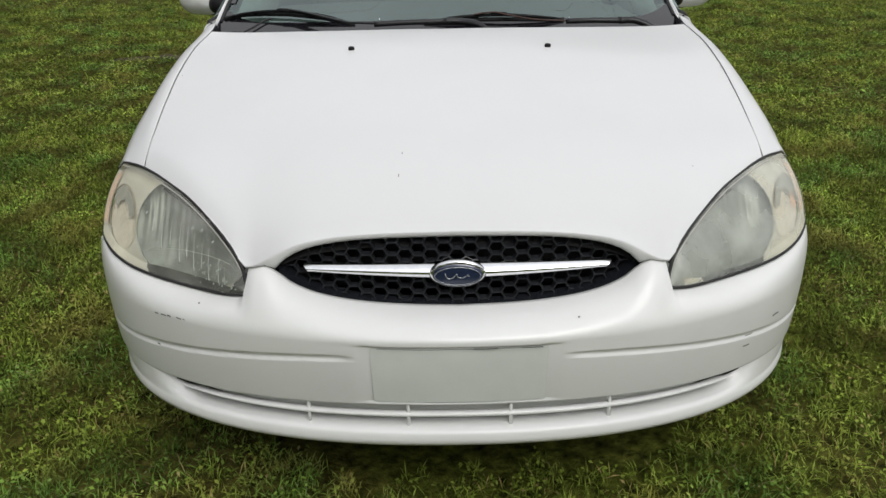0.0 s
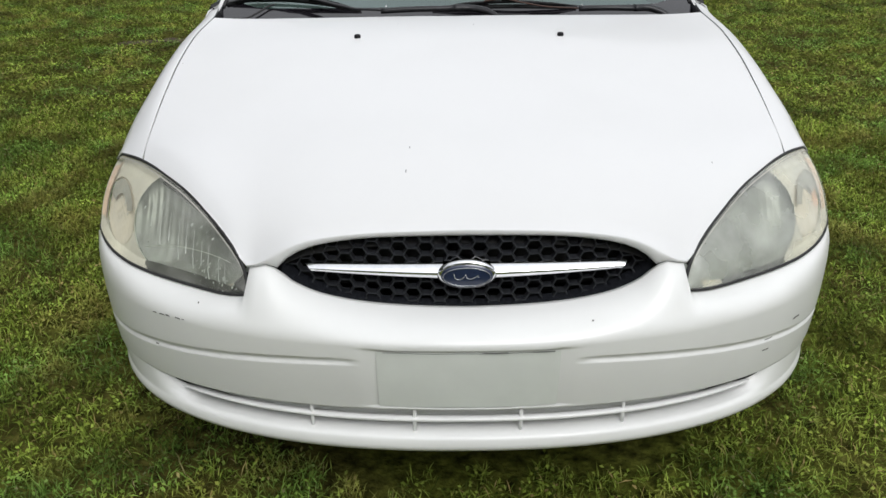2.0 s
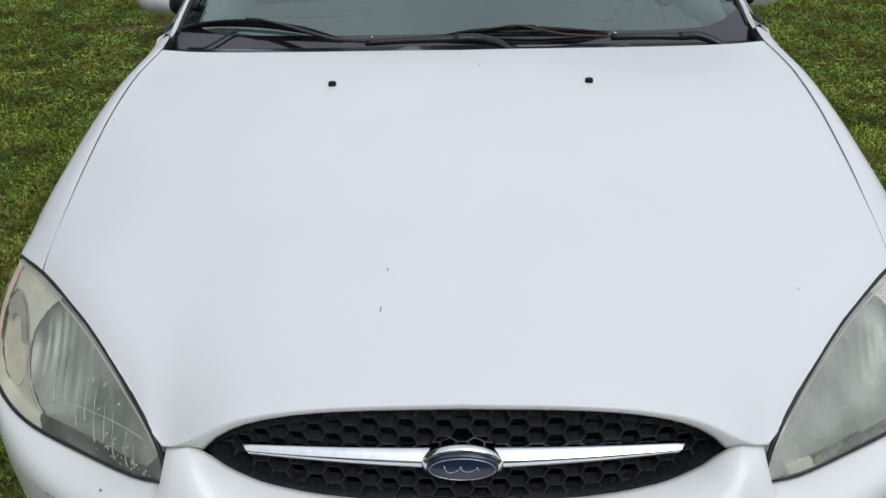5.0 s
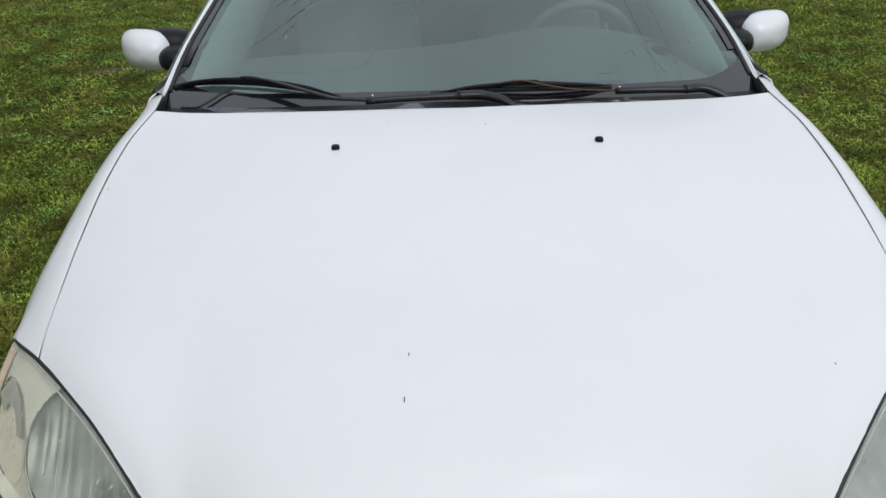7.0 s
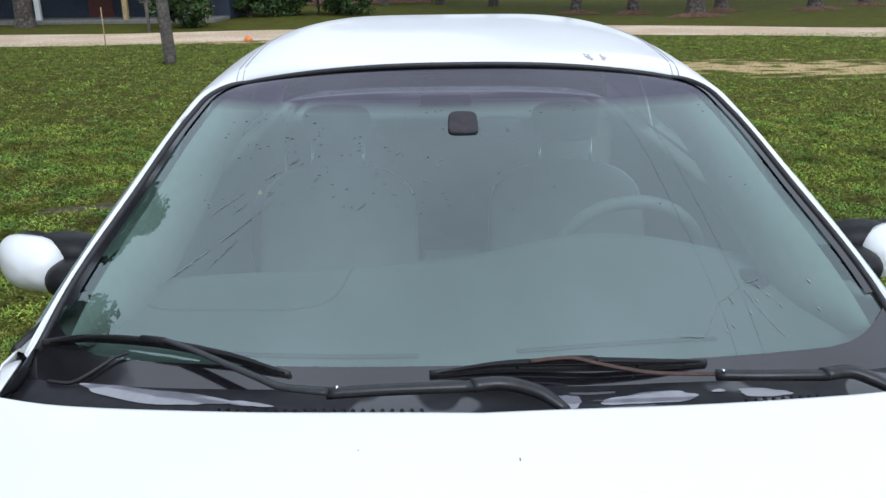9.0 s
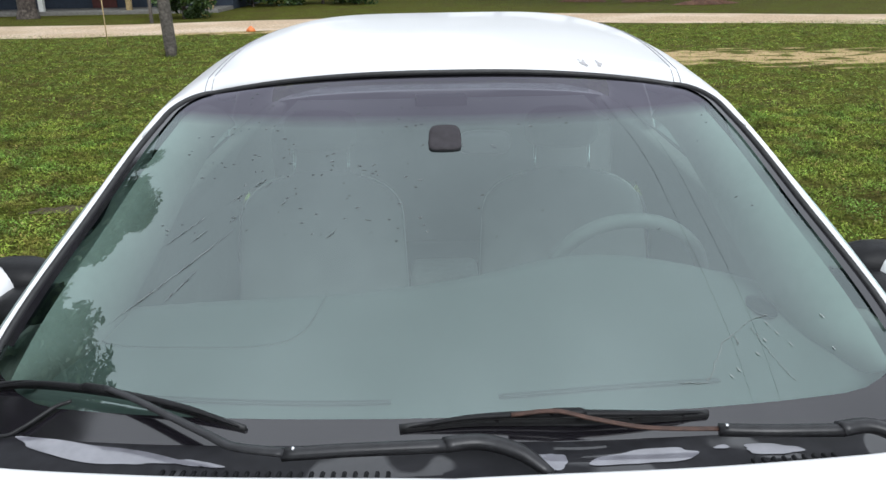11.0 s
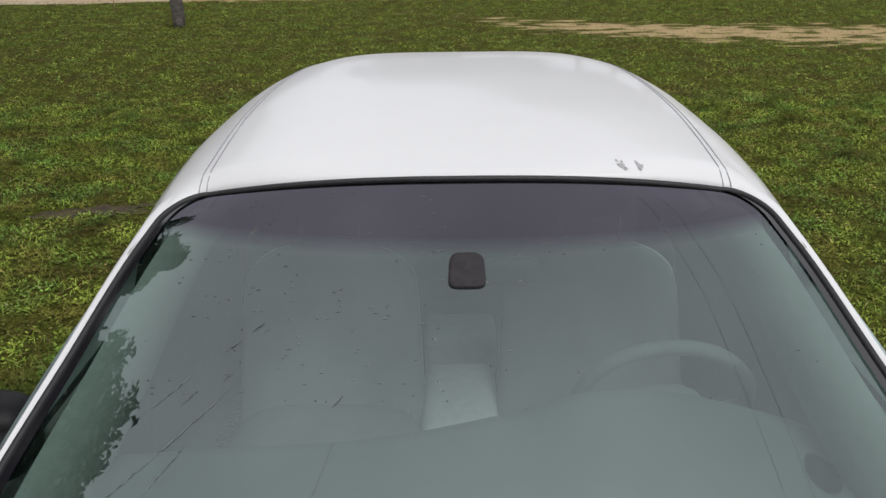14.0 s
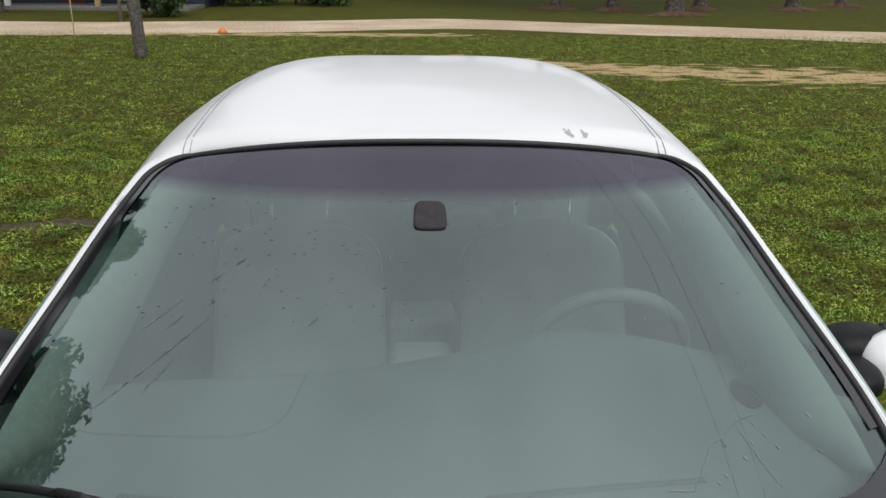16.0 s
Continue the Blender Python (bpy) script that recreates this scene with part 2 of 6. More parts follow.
# ---- mesh helpers ----
def part(name, bm, mat, parent=None, label="", smooth=True, thick=0.0, bevel=0.0, offset=-1.0):
    """One bmesh as one mesh object under a thing or a part."""
    me = bpy.data.meshes.new(name)
    bmesh.ops.remove_doubles(bm, verts=bm.verts, dist=1e-6)
    bm.to_mesh(me)
    bm.free()
    me.materials.append(mat)
    if smooth:
        me.polygons.foreach_set("use_smooth", [True] * len(me.polygons))
    ob = new(name, me)
    if parent:
        ob.parent = parent
    if label:
        tagged(ob, label)
    if thick:
        md = ob.modifiers.new("thickness", "SOLIDIFY")
        md.thickness, md.offset = thick, offset
    if bevel:
        md = ob.modifiers.new("bevel", "BEVEL")
        md.width, md.segments = bevel, 2
    return ob


def thing(name, label, category, group="", loc=(0, 0, 0)):
    ob = new(name)
    ob.location = loc
    ob.empty_display_size = 0.2
    return tagged(ob, label, category, group)


def spline(xs, ys):
    """A smooth curve of one value through the knots."""
    xs, ys = [float(a) for a in xs], [float(a) for a in ys]
    d = [(ys[i + 1] - ys[i]) / (xs[i + 1] - xs[i]) for i in range(len(xs) - 1)]
    m = [d[0]] + [0.0 if d[i - 1] * d[i] <= 0 else 2 * d[i - 1] * d[i] / (d[i - 1] + d[i]) for i in range(1, len(d))] + [d[-1]]

    def f(x):
        x = min(max(x, xs[0]), xs[-1])
        i = 0
        while i < len(xs) - 2 and x > xs[i + 1]:
            i += 1
        h = xs[i + 1] - xs[i]
        t = (x - xs[i]) / h
        return ((2 * t ** 3 - 3 * t * t + 1) * ys[i] + (t ** 3 - 2 * t * t + t) * h * m[i]
                + (3 * t * t - 2 * t ** 3) * ys[i + 1] + (t ** 3 - t * t) * h * m[i + 1])
    return f


def spline3(ts, pts):
    fs = [spline(ts, [p[k] for p in pts]) for k in range(3)]
    return lambda t: Vector((fs[0](t), fs[1](t), fs[2](t)))


def sheet(fn, nu, nv, u0=0.0, u1=1.0, v0=0.0, v1=1.0, flip=False, bm=None):
    """A grid of faces over fn(u, v)."""
    bm = bm or bmesh.new()
    rows = [[bm.verts.new(fn(u0 + (u1 - u0) * i / nu, v0 + (v1 - v0) * j / nv)) for i in range(nu + 1)] for j in range(nv + 1)]
    for j in range(nv):
        for i in range(nu):
            q = [rows[j][i], rows[j][i + 1], rows[j + 1][i + 1], rows[j + 1][i]]
            try:
                bm.faces.new(q[::-1] if flip else q)
            except ValueError:
                pass
    return bm


def tube(points, radius, sides=8, bm=None, flat=1.0, caps=True):
    """A round or flattened bar along points; radius may be a list."""
    bm = bm or bmesh.new()
    pts = [Vector(p) for p in points]
    rad = radius if isinstance(radius, (list, tuple)) else [radius] * len(pts)
    rings = []
    for i, p in enumerate(pts):
        a = (pts[min(i + 1, len(pts) - 1)] - pts[max(i - 1, 0)]).normalized()
        side = a.cross(Vector((0, 0, 1)))
        if side.length < 0.05:
            side = a.cross(Vector((0, 1, 0)))
        side.normalize()
        up = side.cross(a).normalized()
        rings.append([bm.verts.new(p + side * math.cos(k * math.tau / sides) * rad[i] + up * math.sin(k * math.tau / sides) * rad[i] * flat)
                      for k in range(sides)])
    for r0, r1 in zip(rings, rings[1:]):
        for k in range(sides):
            bm.faces.new([r0[k], r0[(k + 1) % sides], r1[(k + 1) % sides], r1[k]])
    if caps:
        bm.faces.new(rings[0][::-1])
        bm.faces.new(rings[-1])
    return bm


def block(x0, x1, y0, y1, z0, z1, bm=None, soft=0.0):
    """A box, its edges rounded by soft."""
    own = bm is None
    bm = bm or bmesh.new()
    got = bmesh.ops.create_cube(bm, size=1.0)
    vs = got["verts"]
    for v in vs:
        v.co = Vector(((x0 + x1) / 2 + v.co.x * (x1 - x0), (y0 + y1) / 2 + v.co.y * (y1 - y0), (z0 + z1) / 2 + v.co.z * (z1 - z0)))
    if soft and own:
        bmesh.ops.bevel(bm, geom=bm.edges[:], offset=soft, segments=3, affect="EDGES", profile=0.5)
    return bm


def ball(c, r, nu=24, nv=14, power=2.0):
    """An ellipsoid, squarer for a higher power."""
    e = 2.0 / power
    sg = lambda a: math.copysign(abs(a) ** e, a)

    def fn(u, v):
        a, b = u * math.tau, (v - 0.5) * math.pi
        return Vector((c[0] + r[0] * sg(math.cos(b)) * sg(math.cos(a)), c[1] + r[1] * sg(math.cos(b)) * sg(math.sin(a)), c[2] + r[2] * sg(math.sin(b))))
    return sheet(fn, nu, nv)


def mirrored(fn):
    return lambda u, v: Vector((-fn(u, v).x, fn(u, v).y, fn(u, v).z))


# ---- car: its shape ----
hood_mid = spline((-0.1, 0.065, 0.107, 0.16, 0.3, 0.45, 0.6, 0.8, 0.98, 1.1, 1.3), (0.64, 0.697, 0.720, 0.757, 0.817, 0.852, 0.882, 0.92, 0.951, 0.962, 0.972))
hood_fall = spline((0.0, 0.1, 0.2, 0.3, 0.43, 0.6, 0.74, 0.92, 1.15, 1.3), (0.31, 0.28, 0.185, 0.135, 0.098, 0.085, 0.072, 0.058, 0.035, 0.018))
seam_x = spline((0.42, 0.6, 0.75, 0.92, 1.1, 1.3), (0.762, 0.785, 0.797, 0.805, 0.806, 0.786))
hood_front = spline((0.0, 0.2, 0.32, 0.405, 0.460, 0.52, 0.64, 0.72, 0.765), (0.107, 0.104, 0.098, 0.090, 0.104, 0.170, 0.300, 0.384, 0.432))
hood_rear = spline((0.0, 0.3, 0.55, 0.7, 0.8), (1.188, 1.205, 1.235, 1.262, 1.292))


def hood_z(x, y):
    return hood_mid(y) - hood_fall(y) * (abs(x) / 0.8) ** 2


hood_lip = spline((0.0, 0.15, 0.25, 0.33, 0.38, 0.41, 0.460, 0.49, 0.52, 0.58, 0.64, 0.70, 0.766), (0.720, 0.718, 0.713, 0.702, 0.684, 0.666, 0.645, 0.672, 0.698, 0.729, 0.747, 0.756, 0.762))


calm_lift = spline((0.0, 0.2, 0.4, 0.6, 0.766), (0.0, 0.012, 0.028, 0.028, 0.012))


def hood_at(u, v):
    a = abs(u)
    y = hood_front(0.765 * a) + (hood_rear(0.795 * a) - hood_front(0.765 * a)) * v
    yedge = 0.432 + (1.285 - 0.432) * v
    x = u * (seam_x(yedge) - 0.0008)
    y0 = hood_front(0.765 * a)
    lift = hood_lip(0.765 * a) - hood_z(x, y0)
    broad = calm_lift(0.765 * a)
    return Vector((x, y, hood_z(x, y) + broad * math.exp(-((y - y0) / 0.19) ** 1.4) + (lift - broad) * math.exp(-((y - y0) / 0.045) ** 1.3)))


def fender_at(u, v, sgn=1):
    """u: from the hood's seam down to the arch; v: from the headlight back to the door."""
    s = math.sin(min(u * 1.6, 1.0) * math.pi / 2)
    y = (0.438 + 0.205 * s) * (1 - v) + 1.40 * v
    back = max(0.0, y - 1.30)
    xs = seam_x(min(y, 1.3)) + 0.0008 + 0.11 * back
    zs = hood_z(seam_x(min(y, 1.3)), min(y, 1.30)) + 0.07 * back
    wide = spline((0.4, 0.6, 0.8, 1.0, 1.4), (0.885, 0.912, 0.932, 0.936, 0.932))(y)
    d = abs(y - 1.03)
    arch = 0.325 + math.sqrt(max(0.0, 0.365 ** 2 - d * d)) if d < 0.365 else 0.0
    bottom = max(arch, 0.24 if y > 1.0 else 0.40)
    z = zs - (zs - bottom) * (1 - math.cos(u * math.pi / 2))
    if z > 0.55:
        k = (z - 0.55) / (zs - 0.55)
        x = xs + (wide - xs) * max(0.0, 1 - k * k) ** 0.53
    else:
        x = wide - 0.10 * max(0.0, 0.5 - z) ** 1.5
    return Vector((sgn * x, y, z))


def fender_skin(u, v, sgn=1):
    """The fender, its front edge drawn on to the headlight's rim."""
    p = fender_at(u, v, 1)
    if u < 0.5:
        goal = lamp_top(0.72 + 0.28 * (u / 0.5)) + Vector((0.001, 0.004, 0.001))
    else:
        k = (u - 0.5) / 0.5
        goal = Vector((0.887 + 0.046 * k ** 0.6, 0.606 + 0.05 * k, 0.712 - 0.31 * k))
    p += (goal - fender_at(u, 0, 1)) * (1 - v) ** 5
    return Vector((sgn * p.x, p.y, p.z))


def bumper_plan(x):
    """The nose in plan, at the crease."""
    k = min(abs(x) / 0.936, 1.0)
    return 0.62 - 0.668 * (1 - k ** 2.2) ** (1 / 2.2)


lamp_low = spline3((0, 0.12, 0.3, 0.55, 0.7, 0.82, 0.92, 1.0), ((0.456, 0.087, 0.584), (0.512, 0.108, 0.576), (0.615, 0.163, 0.573), (0.745, 0.236, 0.580), (0.820, 0.304, 0.588),
                                                       (0.860, 0.358, 0.598), (0.884, 0.404, 0.604), (0.899, 0.448, 0.605)))
lamp_top = spline3((0, 0.12, 0.3, 0.5, 0.72, 0.88, 1.0), ((0.455, 0.092, 0.591), (0.466, 0.107, 0.638), (0.526, 0.177, 0.697), (0.640, 0.306, 0.745), (0.766, 0.438, 0.760),
                                                     (0.838, 0.512, 0.751), (0.886, 0.580, 0.714)))


def lamp_at(s, r, inset=0.0):
    a, b = lamp_low(s), lamp_top(s)
    p = a.lerp(b, r)
    out = Vector((0.55 + 0.5 * s, -0.9 + 0.3 * s, 0.35)).normalized()
    return p + out * (0.026 * math.sin(math.pi * r) ** 0.8 * math.sin(math.pi * min(1.0, 0.08 + s * 0.84)) ** 0.7 - inset)


# the grille's mouth: half width 0.382
def mouth_top(x):
    k = min(abs(x) / 0.385, 1.0)
    return 0.640 + 0.064 * (1 - k ** 4) ** 0.5


def mouth_low(x):
    k = min(abs(x) / 0.385, 1.0)
    return 0.640 - 0.075 * math.sqrt(max(0.0, 1 - k ** 2.4))


def lip_low(a):
    """The lower edge of the hood's front lip."""
    if a < 0.385:
        return min(hood_lip(a) - 0.006, mouth_top(a) - 0.002)
    k = min(1.0, (a - 0.385) / 0.05)
    return 0.638 + (hood_lip(a) - 0.008 - 0.638) * k * k * (3 - 2 * k)


nose_top_y = spline((0.0, 0.2, 0.3, 0.385, 0.42, 0.462), (0.062, 0.070, 0.080, 0.097, 0.098, 0.104))


def bumper_top(x):
    """The bumper's upper edge: round the mouth, then under the headlight."""
    a = abs(x)
    if a <= 0.385:
        return Vector((x, nose_top_y(a), mouth_low(a)))
    if a <= 0.457:
        k = (a - 0.385) / 0.072
        return Vector((x, nose_top_y(a), max(0.640, lip_low(a) - 0.0015)))
    lo, hi = 0.0, 1.0
    for _ in range(24):
        m = (lo + hi) / 2
        lo, hi = (m, hi) if lamp_low(m).x < a else (lo, m)
    p = lamp_low(lo)
    k = min(1.0, max(0.0, (a - 0.457) / 0.006))
    return Vector((x, p.y + 0.3 * max(0.0, a - 0.88), 0.637 + (p.z - 0.004 - 0.637) * k - 0.9 * max(0.0, a - 0.88)))


calm_z = spline((0, 0.2, 0.385, 0.5, 0.62, 0.75, 0.862, 0.915), (0.565, 0.572, 0.592, 0.583, 0.573, 0.577, 0.588, 0.574))
calm_y = spline((0, 0.2, 0.385, 0.5, 0.62, 0.75, 0.862, 0.915), (0.062, 0.070, 0.090, 0.106, 0.166, 0.240, 0.354, 0.446))


def crease_z(a):
    return 0.531 - 0.022 * (a / 0.93) ** 2


def bumper_at(q, r):
    """q: -1 to 1 across the nose and round its corners; r: 0 at the top edge to 1 at the lower edge of the face."""
    a = abs(q)
    x = math.copysign(min(0.934, 0.936 * math.sin(min(a, 1.0) * math.pi / 2)), q) if a < 1 else math.copysign(0.936, q)
    y = bumper_plan(x)
    top = bumper_top(math.copysign(min(abs(x), 0.9149), x))
    cz = crease_z(abs(x))
    if r < 0.4:
        k = r / 0.4
        e = k * k * (3 - 2 * k)
        w = min(1.0, k / 0.8)
        w = w * w * (3 - 2 * w)
        ax = min(abs(x), 0.9149)
        top = top.lerp(Vector((top.x, calm_y(ax), calm_z(ax))), w)
        z = top.z + (cz - top.z) * (0.35 * k + 0.65 * k ** 2.2)
        yy = top.y + (y - top.y) * (1 - (1 - k) ** 1.7)
        xx = top.x + (x - top.x) * k
        return Vector((xx, yy, z))
    k = (r - 0.4) / 0.6
    low = 0.370 - 0.045 * (abs(x) / 0.93) ** 2
    tuck = 0.018 * k * k * (1 - 0.6 * (abs(x) / 0.936) ** 4)
    n = Vector((x * 0.9, (y - 0.62) * 1.3, 0)).normalized()
    groove = 0.0
    zz = cz + (low - cz) * k
    gz = 0.4915 - 0.096 * max(0.0, (abs(x) - 0.2) / 0.7) ** 1.6
    if abs(x) > 0.240 and abs(zz - gz) < 0.006:
        groove = 0.005
    if abs(x) < 0.222 and 0.375 < zz < 0.522:
        k = min(1.0, (0.222 - abs(x)) / 0.038)
        groove = 0.005 * k * k * (3 - 2 * k)
    return Vector((x, y, zz)) - n * (tuck + groove)


CAR = thing("car", "white four-door sedan with hazed headlights parked on the lawn", "car")

# dark inner shell that closes the gaps between panels
part("engine_bay", sheet(lambda u, v: hood_at(u, v) * 1.0 - Vector((0, -0.02 * (1 - v), 0.012 + 0.03 * (1 - v) ** 6)), 48, 24, -1, 1), GAP, CAR)


lip_y = spline((0.0, 0.12, 0.3, 0.6, 0.8, 1.0), (0.0, -0.0022, -0.0026, 0.0012, 0.006, 0.018))
lip_z = spline((0.0, 0.12, 0.3, 0.6, 0.8, 1.0), (0.0, 0.10, 0.35, 0.75, 0.97, 1.0))


def hood_shell(u, v):
    """The hood; below zero v runs down its rounded front lip and back under it."""
    if v < 0:
        p = hood_at(u, 0)
        a = abs(u) * 0.765
        drop = hood_lip(a) - lip_low(a)
        return p + Vector((0, lip_y(-v) * (1.0 if a < 0.41 else 0.6), -drop * lip_z(-v)))
    return hood_at(u, v)


hb = bmesh.new()
vv = [-1.0, -0.8, -0.6, -0.45, -0.3, -0.2, -0.12, -0.06, 0.0, 0.006, 0.015, 0.03, 0.05] + [0.08 + 0.92 * i / 26 for i in range(26)] + [0.996, 1.0]
us = [-1.0, -0.996] + [-1 + 2 * i / 70 for i in range(1, 70)] + [0.996, 1.0]
hrows = [[hb.verts.new(hood_shell(u, v)) for u in us] for v in vv]
for j in range(len(vv) - 1):
    for i in range(72):
        hb.faces.new([hrows[j][i], hrows[j][i + 1], hrows[j + 1][i + 1], hrows[j + 1][i]])
HOOD = part("hood", hb, PAINT, CAR, "white hood with paint chips and faint dirt", thick=0.004)


def hood_spot(x, y):
    """The hood's surface over a point of the plan."""
    u, v = x / 0.79, 0.5
    for _ in range(12):
        p = hood_at(u, v)
        u += (x - p.x) / 0.79
        v += (y - p.y) / 1.1
    return hood_at(u, v)


CHIP = material("chipped_primer", (0.12, 0.12, 0.125), 0.8)
for x in (-0.293, 0.293):
    z = hood_z(x, 0.976)
    nb = ball((x, 0.976, z + 0.003), (0.0095, 0.008, 0.007), 12, 8, 3.0)
    part("washer_nozzle", nb, BLACK, HOOD, "small black washer nozzle")
for x, y, ln in ((-0.127, 0.243, 0.009), (-0.121, 0.324, 0.007), (0.046, 1.070, 0.007), (0.558, 0.326, 0.004), (-0.79, 0.92, 0.005), (-0.181, 1.10, 0.003)):
    chip = sheet(lambda u, v: hood_spot(x + (u - 0.5) * 0.0017, y + (v - 0.5) * ln) + Vector((0, -0.0005, 0.0012)), 1, 2)
    part("paint_chip", chip, CHIP, HOOD, "dark chip in the paint")



def narrow(t, n):
    """Evens out n cells but keeps the first one narrow, so that an edge stays crisp."""
    return 0.1 * t if t * n <= 1 else (0.1 + 0.9 * (t * n - 1) / (n - 1) * (n - 0.1) / 0.9) / n


for sgn in (-1, 1):
    part("fender", sheet(lambda u, v: fender_skin(narrow(u, 28), narrow(v, 40), sgn), 28, 40, flip=sgn > 0), PAINT, CAR, thick=0.004)
    part("wheel_liner", sheet(lambda u, v: Vector((sgn * (0.55 + 0.36 * v), 1.03 + 0.385 * math.cos(u * math.pi), 0.315 + 0.385 * math.sin(u * math.pi))), 18, 2), GAP, CAR)

# bumper cover
bq = [-1.14, -1.07] + [-1 + 2 * i / 150 for i in range(151)] + [1.07, 1.14]


def bumper_q(q, r):
    if abs(q) <= 1:
        return bumper_at(q, r)
    p = bumper_at(math.copysign(1.0, q), r)
    return p + Vector((0, (abs(q) - 1) * 0.35, 0))


rr = [i / 20 * 0.4 for i in range(21)] + [0.4 + 0.6 * i / 60 for i in range(1, 61)]
bb = bmesh.new()
brow = [[bb.verts.new(bumper_q(q, r)) for q in bq] for r in rr]
for j in range(len(rr) - 1):
    for i in range(len(bq) - 1):
        bb.faces.new([brow[j][i], brow[j + 1][i], brow[j + 1][i + 1], brow[j][i + 1]])
BUMPER = part("front_bumper", bb, LIP, CAR, "white plastic bumper cover with scuffs", thick=0.004)


def low_edge(x, back, z):
    """A point below the face, set back from the nose's plan."""
    y = bumper_plan(x)
    n = Vector((x * 0.9, (y - 0.62) * 1.3, 0)).normalized()
    return Vector((x, y, z)) - n * back


# intake slots: a recess with black pieces for its shade, one white bar, upright fins, and the lip
slot_half = 0.66
part("intake_recess", sheet(lambda u, v: low_edge(u * slot_half, 0.075, 0.30 + 0.10 * v), 40, 2, -1, 1, flip=True), LIP, BUMPER)


# black sheet for the shadow line below the bumper's face
part("intake_shade", sheet(lambda u, v: low_edge(u * 0.70, 0.040 + 0.03 * v, 0.371 - 0.045 * (u * 0.70 / 0.93) ** 2 - 0.016 * v), 60, 2, -1, 1, flip=True), GAP, BUMPER)


def slot_drop(x):
    return 0.045 * (abs(x) / 0.93) ** 2


def bar_at(u, v):
    x = u * slot_half
    a = v * math.tau
    end = 1 - 0.75 * abs(u) ** 6
    p = low_edge(x, 0.030 + 0.010 * math.cos(a), 0.340 - slot_drop(x) * 0.62 + 0.006 * end * math.sin(a))
    return p


part("intake_bar", sheet(bar_at, 60, 8, -1, 1, flip=True), LIP, BUMPER)
for x in (-0.342, -0.115, 0.115, 0.342):
    p0, p1 = low_edge(x, 0.028, 0.375 - slot_drop(x)), low_edge(x, 0.028, 0.308 - slot_drop(x))
    part("intake_fin", tube([p0, p1], 0.0042, 6), LIP, BUMPER)


# black wedges for the shade in the slot's narrowing ends
for sgn in (-1, 1):
    ends = [low_edge(sgn * (0.615 + 0.07 * k / 6), 0.030 - 0.003 * k / 6, 0.354 - 0.045 * ((0.615 + 0.07 * k / 6) / 0.93) ** 2 + 0.003) for k in range(7)]
    part("intake_end_shade", tube(ends, [0.001, 0.002, 0.003, 0.0035, 0.003, 0.002, 0.001], 6), GAP, BUMPER)

def lip_at(q, v):
    a = min(abs(q), 1.0)
    x = math.copysign(0.936 * math.sin(a * math.pi / 2), q)
    y = bumper_plan(min(0.9359, abs(x)))
    n = Vector((x * 0.9, (y - 0.62) * 1.3, 0)).normalized()
    d = spline((0, 0.25, 0.5, 0.75, 0.9, 1.0), (0.060, 0.026, 0.006, 0.002, 0.012, 0.045))(v)
    side = (abs(x) / 0.93) ** 2
    z = spline((0, 0.25, 0.5, 0.75, 0.9, 1.0), (0.311, 0.311, 0.304, 0.284, 0.268, 0.262))(v) - 0.028 * side * (1.0 if v > 0.3 else 1.2)
    d += 0.022 * side ** 3
    e = min(1.0, max(0.0, (abs(x) - 0.62) / 0.12))
    e = e * e * (3 - 2 * e)
    if v < 0.5:
        d0 = 0.018 * (1 - 0.6 * (abs(x) / 0.936) ** 4) + 0.001
        z0 = 0.370 - 0.045 * side + 0.004
        t = v / 0.5
        d += (d0 + (0.006 + 0.022 * side ** 3 - d0) * t - d) * e
        z += (z0 + (0.304 - 0.028 * side - z0) * t - z) * e
    out = Vector((x, y, z)) - n * d
    if abs(q) > 1:
        out.y += (abs(q) - 1) * 0.35
    return out


part("bumper_lip", sheet(lip_at, 120, 20, -1.1, 1.1, flip=True), LIP, BUMPER, thick=0.004)
part("plate_mount", sheet(lambda u, v: low_edge(u * 0.186, 0.0034 + 0.012 * v * v, 0.379 + 0.138 * (1 - v)), 16, 6, -1, 1, flip=True), PLATE, BUMPER, "blank front plate mount, no plate")

# black sheet added behind the lip, out of sight, to darken the ground below
part("nose_shade_sheet", sheet(lambda u, v: low_edge(u * 0.78, 0.065 + 0.22 * v, 0.262 - 0.13 * v), 40, 3, -1, 1, flip=True), GAP, BUMPER)

# grille
GR = part("grille", sheet(lambda u, v: Vector((u * 0.386, nose_top_y(abs(u) * 0.386) + 0.10, 0.56 + 0.14 * v)), 24, 2, -1, 1), GAP, CAR, "black honeycomb grille")


def mouth_y(x, z):
    """The plane of the honeycomb, leaning back towards the top and round the sides."""
    return 0.072 + 0.22 * x * x + 0.28 * (z - 0.57)


